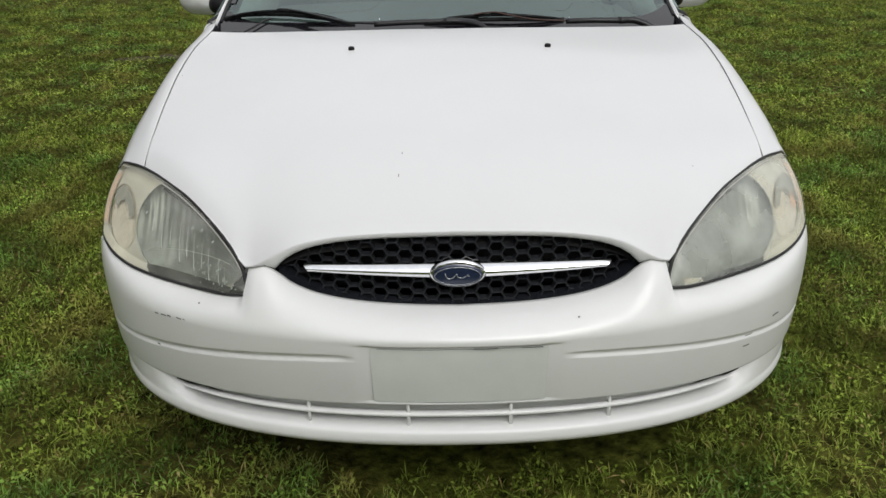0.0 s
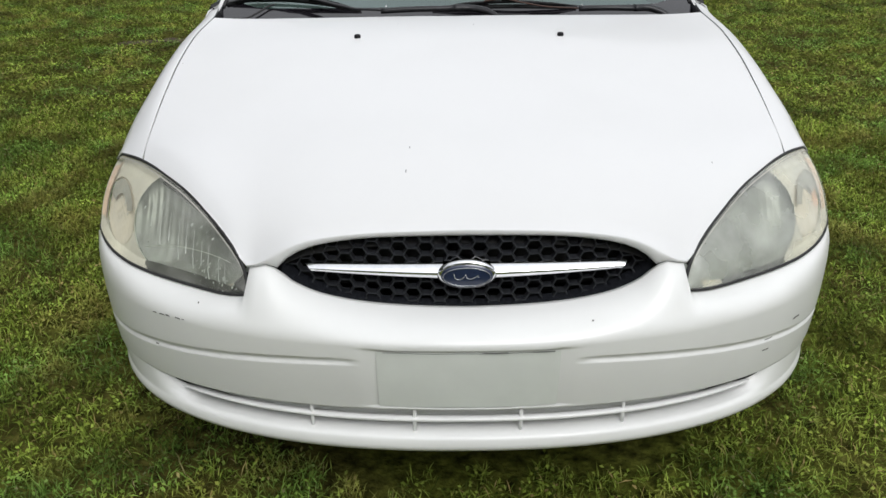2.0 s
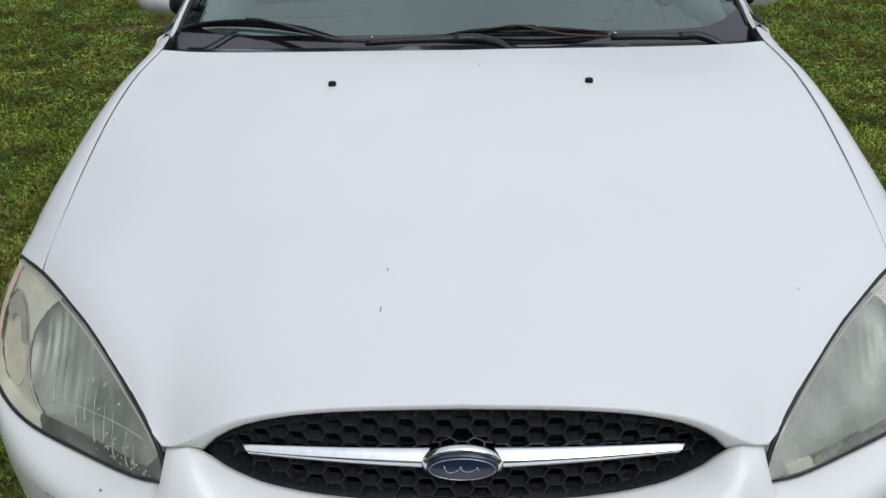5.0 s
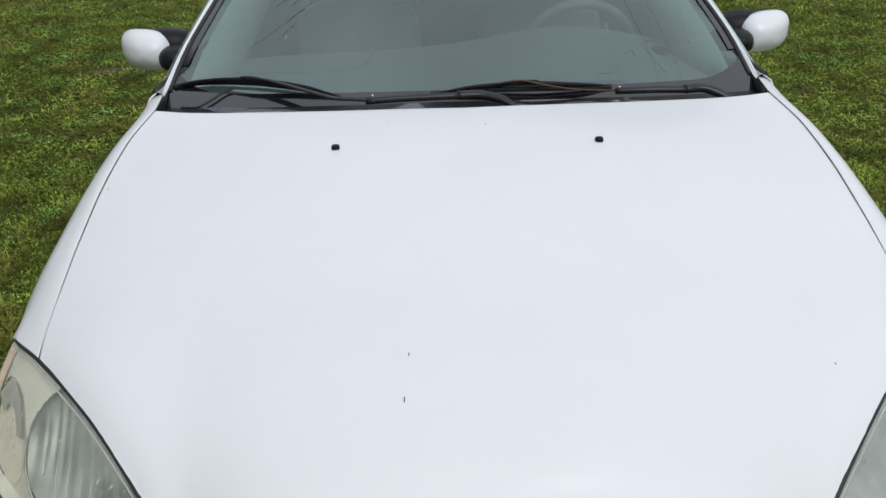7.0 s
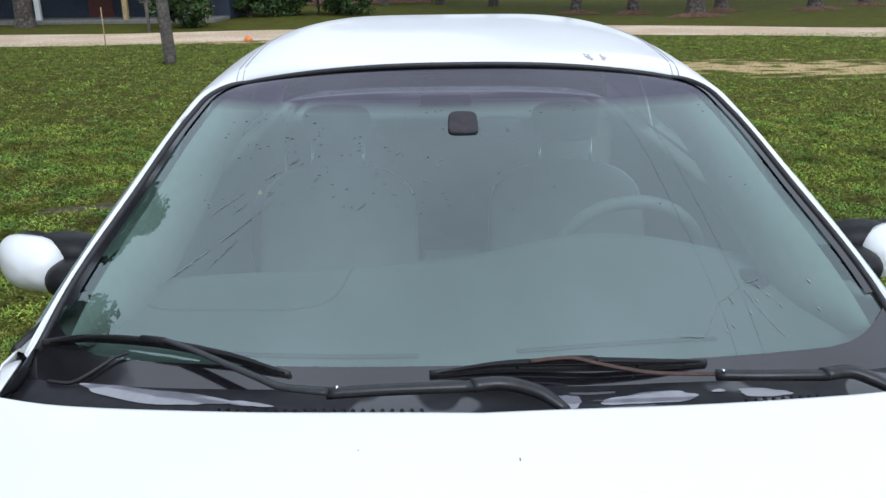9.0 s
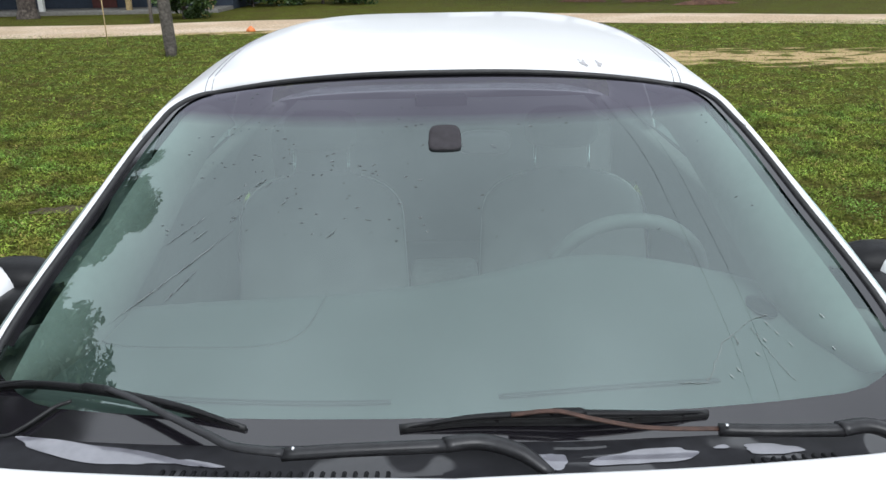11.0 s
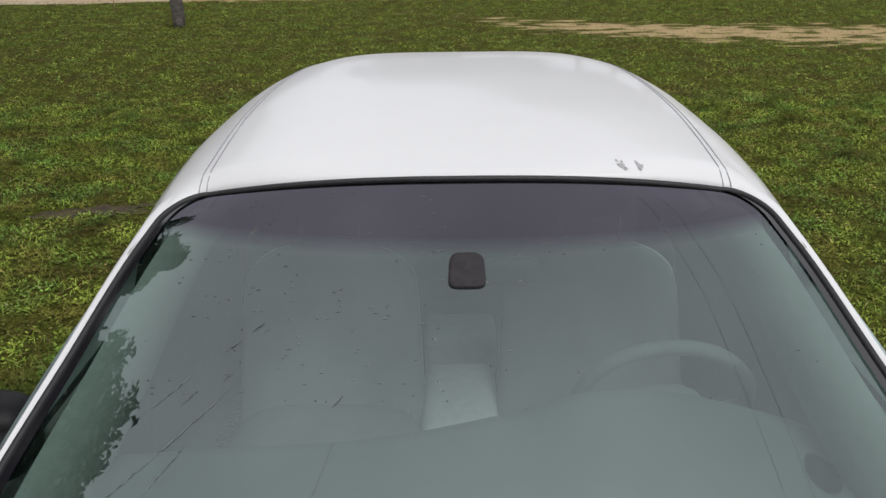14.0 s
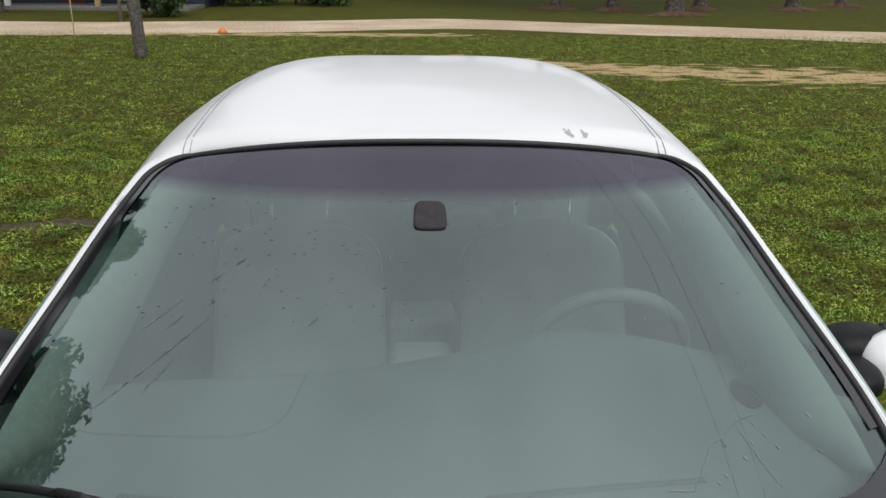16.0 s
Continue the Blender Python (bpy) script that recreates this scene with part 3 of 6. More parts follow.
hexes = bmesh.new()
HR = 0.0175
for row in range(-2, 7):
    for col in range(-13, 14):
        cx, cz = col * HR * 1.5 * 1.07, 0.584 + row * HR * 1.52 + (HR * 0.76 if col % 2 else 0)
        if abs(cx) > 0.376 or not mouth_low(cx) - 0.014 < cz < mouth_top(cx) + 0.006:
            continue
        ring_o, ring_i, ring_b = [], [], []
        for k in range(6):
            a = k * math.tau / 6
            ox, oz = cx + HR * 1.05 * math.cos(a), cz + HR * 0.88 * math.sin(a)
            ix, iz = cx + (HR - 0.0011) * 1.05 * math.cos(a), cz + (HR - 0.0011) * 0.88 * math.sin(a)
            ring_o.append(hexes.verts.new((ox, mouth_y(ox, oz), oz)))
            ring_i.append(hexes.verts.new((ix, mouth_y(ix, iz), iz)))
            ring_b.append(hexes.verts.new((ix, mouth_y(ix, iz) + 0.022, iz)))
        for k in range(6):
            l = (k + 1) % 6
            hexes.faces.new([ring_o[k], ring_o[l], ring_i[l], ring_i[k]])
            hexes.faces.new([ring_i[k], ring_i[l], ring_b[l], ring_b[k]])
part("honeycomb", hexes, WEB, GR, smooth=False)


def surround(u, v):
    """A black funnel from the mouth's rim in to the honeycomb."""
    a = u * math.tau
    x = 0.385 * math.cos(a)
    zr = mouth_top(x) if math.sin(a) >= 0 else mouth_low(x)
    yr = (hood_front(abs(x)) + 0.004) if math.sin(a) >= 0 else nose_top_y(abs(x)) + 0.002
    back = mouth_y(x, zr) + 0.012
    return Vector((x * (1 - 0.03 * v), yr + (back - yr) * v, zr - 0.006 * v * math.copysign(1, math.sin(a))))


part("grille_surround", sheet(surround, 96, 3), GRILLE, GR)


BAR = ((0.012, 0.90), (0.006, 1.0), (-0.003, 0.88), (-0.0125, 0.02), (-0.0140, -0.08), (-0.0142, -0.20), (-0.0138, -0.84), (-0.011, -1.0), (0.002, -1.0), (0.012, -0.9))


def bar_chrome(u, v):
    """A tapering bar: a bright upper facet over a steep lower one."""
    x = u * 0.327
    h = 0.0072 + 0.0083 * (1 - abs(u)) ** 0.8
    dy, dz = BAR[min(int(v * 9 + 0.5), 9)]
    y = 0.084 + 0.16 * x * x
    return Vector((x + 0.006 * u * dz, y + dy * (0.55 + 0.45 * (1 - abs(u))), 0.6405 - 0.003 * (1 - abs(u)) + h * dz))


part("chrome_bar", sheet(bar_chrome, 48, 9, -1, 1), CHROME, GR, "chrome crossbar")
bz, by = 0.633, 0.070


def oval(rx, rz, depth, y0, dome=0.0, n=40):
    def fn(u, v):
        a = u * math.tau
        if v < 0.3:
            k = v / 0.3
            return Vector((rx * math.cos(a), y0 + depth * (1 - k), bz + rz * math.sin(a)))
        k = (v - 0.3) / 0.7
        return Vector((rx * (1 - k) * math.cos(a), y0 - dome * (1 - (1 - k) ** 2), bz + rz * (1 - k) * math.sin(a)))
    return sheet(fn, n, 10, flip=True)


BADGE = part("badge", oval(0.0605, 0.0310, 0.034, by, 0.004), CHROME, GR, "oval badge with chrome rim and dark blue field")
part("badge_field", oval(0.0535, 0.0245, 0.004, by - 0.0065, 0.003), BLUE, BADGE)
ringb = bmesh.new()
tube([(0.049 * math.cos(a), by - 0.0092, bz + 0.0205 * math.sin(a)) for a in [i * math.tau / 40 for i in range(41)]], 0.0007, 5, ringb)
part("badge_ring", ringb, SILVER, BADGE)
marks = bmesh.new()
tube([(-0.030 + 0.058 * t + 0.0035 * math.sin(t * 15 + 2.2), by - 0.0098, bz + (0.0068 - 0.0035 * t) * math.sin(t * 15 + 1.0)) for t in [i / 60 for i in range(61)]], [0.0007 + 0.0006 * math.sin(i * 0.4) ** 2 for i in range(61)], 5, marks)
part("badge_marks", marks, SILVER, BADGE, "plain wavy silver stroke")

# headlights
def lamp_over(x, z, inset):
    """The point of the lamp's face over a place of its front view, kept inside the outline."""
    q, r = 0.4, 0.5
    for _ in range(14):
        a = lamp_at(q, r, inset)
        b, c = lamp_at(q + 0.01, r, inset), lamp_at(q, r + 0.01, inset)
        m = ((b.x - a.x) * (c.z - a.z) - (c.x - a.x) * (b.z - a.z)) / 1e-4
        if abs(m) < 1e-5:
            break
        dx, dz = (x - a.x) / 0.01, (z - a.z) / 0.01
        q += min(0.1, max(-0.1, (dx * (c.z - a.z) - dz * (c.x - a.x)) / m * 1e0))
        r += min(0.1, max(-0.1, (dz * (b.x - a.x) - dx * (b.z - a.z)) / m * 1e0))
        q, r = min(0.97, max(0.05, q)), min(0.955, max(0.05, r))
    return lamp_at(q, r, inset)


bowl_c, bowl_r = lamp_at(0.44, 0.50, 0.02), 0.096

side_c = lamp_at(0.75, 0.38, 0.02)


def bowl_wide(d):
    """The bowl's half width, longer towards the nose."""
    return 0.116 if d > 0 else 0.215


def headlight(sgn):
    """Clear lens over a reflector shell with a round main bowl, a side lamp, a fluted strip and a dark bezel."""
    def mir(f):
        return f if sgn > 0 else mirrored(f)

    def at(p):
        return Vector((sgn * p.x, p.y, p.z))

    def shell_in(u):
        return 0.030 - 0.016 * u ** 1.5

    def rim_in(u, v):
        return shell_in(u) * min(1.0, 0.04 + v / 0.07, 0.04 + (1 - v) / 0.04, 0.10 + (1 - u) / 0.04)

    shell = sheet(mir(lambda u, v: lamp_at(u, v, rim_in(u, v))), 200, 130, 0.02, 1, 0.0, 0.995, flip=sgn < 0)
    hole = []
    for f in shell.faces:
        c = f.calc_center_median()
        x = abs(c.x)
        if ((x - bowl_c.x) / bowl_wide(x - bowl_c.x)) ** 2 + ((c.z - bowl_c.z) / bowl_r) ** 2 < 0.97 or ((x - side_c.x) / 0.054) ** 2 + ((c.z - side_c.z) / 0.059) ** 2 < 0.97:
            hole.append(f)
    bmesh.ops.delete(shell, geom=hole, context="FACES")
    H = part("headlight", shell, REFLECTOR, CAR, "hazed, yellowed headlight with water drops" if sgn < 0 else "hazed, yellowed headlight")
    L = part("lens", sheet(mir(lambda u, v: lamp_at(u, v)), 48, 28, flip=sgn < 0), LENS if sgn < 0 else LENS_DULL, H)
    for name, edge, thick, mat in (("upper_seal", [lamp_at(i / 40, 1.0) for i in range(41)], 0.0038, RUBBER), ("lower_seal", [lamp_at(0.95 * i / 40, 0.0) for i in range(41)], 0.0034, RUBBER)):
        part(name, tube([at(p) + Vector((0, -0.001, 0.001)) for p in edge], [thick * min(1.0, 0.3 + (40 - i) / 12) for i in range(41)], 6), mat, H)
    part("lens_flange", sheet(mir(lambda u, v: lamp_at(u, v, -0.0012)), 60, 2, 0.10, 0.93, 0.958, 0.970, flip=sgn < 0), HOODLET, H, "grey moulded edge of the lens")
    part("dark_tip", sheet(mir(lambda u, v: lamp_at(u, v, 0.004 + 0.012 * v)), 10, 8, 0.01, 0.10, 0.02, 0.95, flip=sgn < 0), BLACK if sgn < 0 else BOWL, H)

    def bowl(u, v):
        a = u * math.tau
        k = min(v, 1.0)
        p = lamp_over(bowl_c.x + bowl_wide(math.cos(a)) * k * math.cos(a), bowl_c.z + bowl_r * k * math.sin(a), 0.030)
        flute = 0.0022 * math.sin(p.x * 330 + 1.5 * math.sin(p.x * 70)) * (1 if sgn < 0 else 0.3)
        return at(p) + Vector((0, 0.080 * (1 - k ** 3.2) + flute + (0.004 if v > 1 else 0), 0))
    part("lamp_bowl", sheet(bowl, 96, 30, 0, 1, 0, 1.0, flip=sgn > 0), BOWL, H, "fluted round lamp bowl")
    ring = [at(lamp_over(bowl_c.x + bowl_wide(math.cos(a)) * math.cos(a), bowl_c.z + bowl_r * math.sin(a), 0.026)) for a in [-1.5 + i * 3.0 / 40 for i in range(41)]]
    part("bowl_rim", tube(ring, 0.0016, 5), PALE_LAMP, H)

    def pocket(u, v):
        a = u * math.tau
        p = lamp_over(side_c.x + 0.055 * v * math.cos(a), side_c.z + 0.060 * v * math.sin(a), 0.020)
        facet = 0.0018 * math.sin(p.z * 420) * math.sin(p.x * 380)
        return at(p) + Vector((-sgn * 0.006, 0.011, 0)) * (1 - v ** 3) + Vector((0, facet, 0))
    part("side_reflector", sheet(pocket, 48, 16, flip=sgn > 0), CREAM, H, "yellowed cream side reflector")
    arch = [at(lamp_over(side_c.x + 0.047 * math.cos(a) * k, side_c.z + 0.057 * math.sin(a) * k, 0.016 + 0.010 * (1 - k))) for k in (1.0, 0.78, 0.55) for a in [0.35 + 2.5 * i / 20 for i in range(21)]]
    ab = bmesh.new()
    av = [ab.verts.new(p) for p in arch]
    for r in range(2):
        for i in range(20):
            ab.faces.new([av[r * 21 + i], av[r * 21 + i + 1], av[r * 21 + i + 22], av[r * 21 + i + 21]])
    part("side_lamp_hood", ab, HOODLET, H)
    if sgn > 0:
        part("amber_filter", sheet(lambda u, v: pocket(u, v) + Vector((0, -0.003, 0)), 20, 8, -0.07, 0.13, 0.62, 0.985, flip=sgn > 0), AMBER, H, "faded amber filter")
    if sgn < 0:
        part("lower_bezel", sheet(mir(lambda u, v: lamp_at(u, v * 0.24 * (1 - (u / 0.68) ** 1.5), 0.004 + 0.020 * v)), 40, 6, 0.01, 0.66, 0.04, 1, flip=sgn < 0), BEZEL, H, "dark lower bezel")
    line = [at(lamp_at(0.52 - 0.34 * k / 16, 0.25 + 0.52 * k / 16, 0.012)) for k in range(17)]
    part("cutoff_line", tube(line, 0.0006, 5), PALE_LAMP, H)
    part("fluted_strip", sheet(mir(lambda u, v: lamp_at(u, v, rim_in(u, v) - 0.0012 + 0.0005 * math.sin(u * 430))), 240, 4, 0.70, 0.985, 0.80, 0.95, flip=sgn < 0), REFLECTOR, H, "finely fluted pale strip")
    part("turn_signal", sheet(mir(lambda u, v: lamp_at(u, v, rim_in(u, v) - 0.0025)), 10, 14, 0.91, 0.990, 0.10, 0.90, flip=sgn < 0), BLUSH, H, "faded amber turn signal")
    return L


WET_LENS = headlight(-1)
headlight(1)

SCUFF = material("scuff_dark", (0.16, 0.16, 0.155), 0.8, noise_scale=200, amount=0.4)
for x, z, w, h in ((-0.675, 0.522, 0.010, 0.003), (-0.655, 0.524, 0.014, 0.003), (-0.640, 0.526, 0.010, 0.004), (-0.613, 0.528, 0.012, 0.003), (-0.60, 0.529, 0.006, 0.002),
                   (-0.684, 0.439, 0.008, 0.003), (0.658, 0.419, 0.018, 0.003), (0.661, 0.446, 0.022, 0.002), (0.744, 0.463, 0.020, 0.004), (0.054, 0.5195, 0.05, 0.003),
                   (0.150, 0.519, 0.045, 0.0025), (0.0, 0.5190, 0.34, 0.0012)):
    n = 2 if w < 0.1 else 20
    def mark(u, v):
        xx = x + (u - 0.5) * w
        return low_edge(xx, -0.0016, z + (v - 0.5) * h + 0.0006 * math.sin(u * 17 + x * 50))
    part("scuff", sheet(mark, n, 1), SCUFF, BUMPER)
for x, k, h in ((-0.566, 0.16, 0.010), (0.251, 0.20, 0.006)):
    q = math.asin(x / 0.936) / (math.pi / 2)
    part("scuff", sheet(lambda u, v: bumper_at(q + (u - 0.5) * 0.003, k + (v - 0.5) * h * 2) + Vector((0, -0.0016, 0.0012)), 1, 2), SCUFF, BUMPER)

# ---- car: greenhouse ----
def glass_at(u, v):
    """The windshield's face: u across, v from the cowl up to the roof."""
    w = spline((0, 0.15, 0.5, 0.75, 0.9, 1.0), (0.795, 0.778, 0.708, 0.662, 0.630, 0.610))(v)
    a = abs(u)
    corner = 0.0
    if v > 0.89:
        k = min(1.0, (v - 0.89) / 0.11)
        w -= 0.072 * (1 - math.sqrt(max(0.0, 1 - k * k)))
    x = u * w
    y = (1.285 + (2.145 - 1.285) * v) + (0.17 * (1 - v) + 0.045 * v) * a ** 2.2
    z = spline((0, 0.25, 0.5, 0.75, 1.0), (0.940, 1.062, 1.178, 1.287, 1.385))(v) + min(0.0, v) * 0.49 - (0.004 + 0.040 * v) * a ** 2.4 + 0.02 * (1 - v) * a ** 2
    return Vector((x, y, z))


def glass_low(u, v):
    """The glass, its lower edge drawn down towards the hood's corners."""
    v = 1 - (1 - v) ** 1.8
    return glass_at(u, v - 0.09 * u * u * (1 - v))


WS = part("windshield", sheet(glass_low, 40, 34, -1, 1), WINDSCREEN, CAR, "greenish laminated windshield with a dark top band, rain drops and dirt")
WS.visible_shadow = False


def frit_edge(a):
    return 0.060 - 0.062 * a * a + 0.055 * (max(0.0, a - 0.8) / 0.16) ** 2


def frit(u0, u1, v0, v1, nu, nv, name):
    part(name, sheet(lambda u, v: glass_at(u, 1 - (1 - v) ** 1.8) + Vector((0, -0.0015, 0.003)), nu, nv, u0, u1, v0, v1), FRIT, WS)


part("lower_black_band", sheet(lambda u, v: glass_at(u, -0.09 * u * u + (frit_edge(abs(u)) + 0.09 * u * u) * v) + Vector((0, -0.0015, 0.003)), 40, 5, -1, 1), FRIT, WS)
frit(-1, -0.968, 0.07, 1.0, 2, 24, "side_black_band")
frit(0.968, 1, 0.07, 1.0, 2, 24, "side_black_band")

rise = [1 - (1 - i / 40) ** 2.2 for i in range(41)]
rimp = [glass_at(-1, v) for v in rise] + [glass_at(-1 + i / 20, 1.0) for i in range(1, 41)] + [glass_at(1, v) for v in rise[-2::-1]]
part("windshield_seal", tube([p + Vector((0, -0.001, 0.003)) for p in rimp], 0.0065, 8), RUBBER, WS, "black rubber seal")

roof_mid = spline((2.13, 2.3, 2.6, 2.9, 3.2, 3.5, 3.75), (1.388, 1.418, 1.452, 1.464, 1.459, 1.434, 1.394))
rail_x = spline((2.05, 2.2, 2.4, 2.7, 3.0, 3.3, 3.55, 3.75), (0.640, 0.662, 0.684, 0.704, 0.708, 0.692, 0.652, 0.60))
rail_z = spline((2.05, 2.2, 2.5, 3.0, 3.4, 3.75), (1.318, 1.318, 1.318, 1.312, 1.295, 1.26))


def roof_z(a, y):
    k = min(1.0, max(0.0, (y - 2.2) / 0.7))
    return roof_mid(y) - (roof_mid(y) - rail_z(y)) * a ** (5.4 - 0.7 * k * k * (3 - 2 * k))


def roof_at(u, v):
    a = abs(u)
    y0 = 2.155 + 0.052 * a ** 2.2
    y = y0 + (3.75 - y0) * v
    x = u * rail_x(y)
    return Vector((x, y, roof_z(a, y)))


def glass_edge(a):
    """The windshield's outline over the half width a: the top edge, then down the side."""
    if a <= glass_at(1, 1).x:
        return glass_at(a / glass_at(1, 1).x, 1)
    lo, hi = 0.7, 1.0
    for _ in range(24):
        m = (lo + hi) / 2
        lo, hi = (m, hi) if glass_at(1, m).x > a else (lo, m)
    return glass_at(1, lo)


def roof_skin(u, v):
    """The roof, its front drawn down on to the windshield's outline."""
    if v >= 0.06:
        return roof_at(u, 0.03 + 0.97 * (v - 0.06) / 0.94)
    p = roof_at(u, 0.03)
    e = glass_edge(min(0.655, abs(p.x)))
    k = v / 0.06
    q = Vector((p.x, e.y + 0.004, e.z + 0.004))
    out = q.lerp(p, k)
    out.z += 0.005 * math.sin(math.pi * k) * (1 - k) + 0.003 * (1 - (1 - k) ** 4) * (1 - k)
    return out


def roof_spot(x, y):
    """The roof's surface over a point of the plan."""
    u, v = x / 0.66, 0.05
    for _ in range(16):
        p = roof_skin(u, v)
        u += (x - p.x) / 0.68
        v = min(1.0, max(0.0, v + (y - p.y) / 1.6))
    return roof_skin(u, v)


SEAM = material("roof_ditch_sealer", (0.30, 0.30, 0.32), 0.7)
ROOF = part("roof", sheet(roof_skin, 60, 50, -1, 1), PAINT, CAR, "white roof with two ditch seams", thick=0.004)
for sgn in (-1, 1):
    for off in (0.0, 0.016):
        pts = []
        for i in range(40):
            v = i / 39
            y = 2.190 + 1.52 * v ** 1.3
            xx = spline((2.2, 2.6, 3.2, 3.75), (0.546, 0.548, 0.520, 0.45))(y) + off
            p = roof_spot(xx, y)
            pts.append((sgn * xx, p.y, p.z + 0.0006))
        part("ditch_seam", tube(pts, 0.0013, 5), SEAM, ROOF)
WORN_PAINT = material("worn_grey_primer", (0.42, 0.41, 0.42), 0.7, noise_scale=120, amount=0.35)
for x, y, s in ((0.331, 2.198, 0.010), (0.367, 2.201, 0.009), (0.321, 2.214, 0.004)):
    def flake(u, v):
        a = u * math.tau
        r = s * v * (1 + 0.35 * math.sin(3 * a + x * 90) + 0.25 * math.sin(7 * a))
        return roof_spot(x + 0.7 * r * math.cos(a) - 0.3 * r * math.sin(a), y + 1.3 * r * math.sin(a)) + Vector((0, 0, 0.0014))
    part("paint_flake", sheet(flake, 28, 3), WORN_PAINT, ROOF, "grey patch of worn paint")


pillar_x = spline((-0.05, 0.0, 0.25, 0.5, 1.0), (0.811, 0.806, 0.768, 0.726, 0.648))


def pillar_out(v):
    return Vector((pillar_x(v), 1.42 + (2.10 - 1.42) * v, 0.965 + (1.325 - 0.965) * v + 0.012 * math.sin(v * math.pi)))


for sgn in (-1, 1):
    def pil(u, v):
        v = 1 - (1 - v) ** 1.8 if v > 0 else v
        g = glass_at(1, v) + Vector((0.004, 0.004, 0.001))
        o = pillar_out(v)
        o.y = max(o.y, g.y + 0.012)
        b = o + Vector((0.032, 0.09, -0.035))
        p = g.lerp(o, u / 0.6) + Vector((0.010, 0, 0.008)) * math.sin(math.pi * u / 0.6) if u <= 0.6 else o.lerp(b, (u - 0.6) / 0.4)
        return Vector((sgn * p.x, p.y, p.z))
    part("a_pillar", sheet(pil, 10, 28, 0, 1, -0.03, 1, flip=sgn < 0), PAINT, CAR, thick=0.003)

for sgn in (-1, 1):
    def corner(u, v):
        a = glass_at(1, -0.10 + 0.11 * v) + Vector((0.001, 0.002, 0.002))
        c = Vector((0.788 + 0.018 * v, 1.275 + 0.20 * v, 0.944 + 0.016 * v))
        p = a.lerp(c, u) + Vector((0, 0, 0.006)) * math.sin(math.pi * u)
        return Vector((sgn * p.x, p.y, p.z))
    part("cowl_corner", sheet(corner, 5, 10, flip=sgn < 0), COWL, CAR, "black cowl corner beside the hood hinge", thick=0.003)

# body side: sill to belt, then glass and pillars up to the roof rail
side_belt = spline((1.36, 2.0, 3.0, 4.0, 4.95), (0.955, 0.965, 0.985, 1.0, 0.96))


def side_at(sgn, y, r):
    """r: 0 at the sill, 1 at the belt line."""
    wide = spline((1.36, 2.2, 3.6, 4.4, 4.9, 5.0), (0.932, 0.930, 0.928, 0.90, 0.80, 0.72))(y)
    d = abs(y - 3.79)
    low = 0.22
    if d < 0.36:
        low = max(low, 0.32 + math.sqrt(0.36 ** 2 - d * d))
    z = low + (side_belt(y) - low) * r
    if z > 0.6:
        k = (z - 0.6) / (side_belt(y) - 0.6)
        x = wide - 0.095 * k ** 2.2
    else:
        x = wide - 0.06 * ((0.6 - z) / 0.38) ** 2
    return Vector((sgn * x, y, z))


for sgn in (-1, 1):
    for name, y0, y1 in (("front_door", 1.405, 2.46), ("rear_door", 2.466, 3.40), ("rear_quarter", 3.406, 4.98)):
        D = part(name, sheet(lambda u, v: side_at(sgn, y0 + (y1 - y0) * u, v), 30, 16, flip=sgn < 0), PAINT, CAR, thick=0.004)
        if "door" in name:
            hy = y1 - 0.17
            part("door_handle", block(*sorted((sgn * 0.905, sgn * 0.94)), hy - 0.09, hy + 0.09, 0.835, 0.865, soft=0.006), PAINT, D)
            part("side_moulding", block(*sorted((sgn * 0.925, sgn * 0.942)), y0 + 0.03, y1 - 0.03, 0.50, 0.55, soft=0.005), PAINT, D)

    def green(y, r):
        """The glass house's side between belt and rail."""
        a = side_at(sgn, y, 1.0)
        b = Vector((sgn * (rail_x(min(y, 3.75)) + 0.004), y, rail_z(min(y, 3.75)) - 0.004))
        return a.lerp(b, r) + Vector((sgn * 0.015 * math.sin(r * math.pi), 0, 0))

    fy = lambda r: 1.50 + 0.60 * r
    ry = lambda r: 3.95 - 0.45 * r
    part("front_side_window", sheet(lambda u, v: green(fy(v) + (2.42 - fy(v)) * u, 0.02 + 0.94 * v), 14, 8, flip=sgn < 0), SIDE_GLASS, CAR).visible_shadow = False
    part("rear_side_window", sheet(lambda u, v: green(2.52 + (3.40 - 0.1 * v - 2.52) * u, 0.02 + 0.94 * v), 14, 8, flip=sgn < 0), SIDE_GLASS, CAR).visible_shadow = False
    part("b_pillar", sheet(lambda u, v: green(2.42 + 0.10 * u, v), 2, 8, flip=sgn < 0), BLACK, CAR, thick=0.01)
    part("c_pillar", sheet(lambda u, v: green(3.40 - 0.1 * v + (ry(v) + 0.25 - 0.20 * v - 3.40 + 0.1 * v) * u, v), 8, 10, flip=sgn < 0), PAINT, CAR, thick=0.004)
    part("belt_moulding", tube([side_at(sgn, 1.46 + i * 0.1, 1.0) for i in range(21)], 0.010, 6), RUBBER, CAR)
    part("roof_rail_seal", tube([Vector((sgn * (rail_x(2.3 + i * 0.06) - 0.004), 2.3 + i * 0.06, rail_z(2.3 + i * 0.06) - 0.014)) for i in range(22)], 0.008, 6), RUBBER, CAR)

RW = part("rear_window", sheet(lambda u, v: Vector((u * (0.60 + 0.12 * v), 3.75 + 0.55 * v - 0.06 * u * u, 1.396 - 0.36 * v - 0.14 * (1 - v) * abs(u) ** 4.0 - 0.02 * abs(u) ** 3)), 24, 12, -1, 1, flip=True), SIDE_GLASS, CAR)
RW.visible_shadow = False


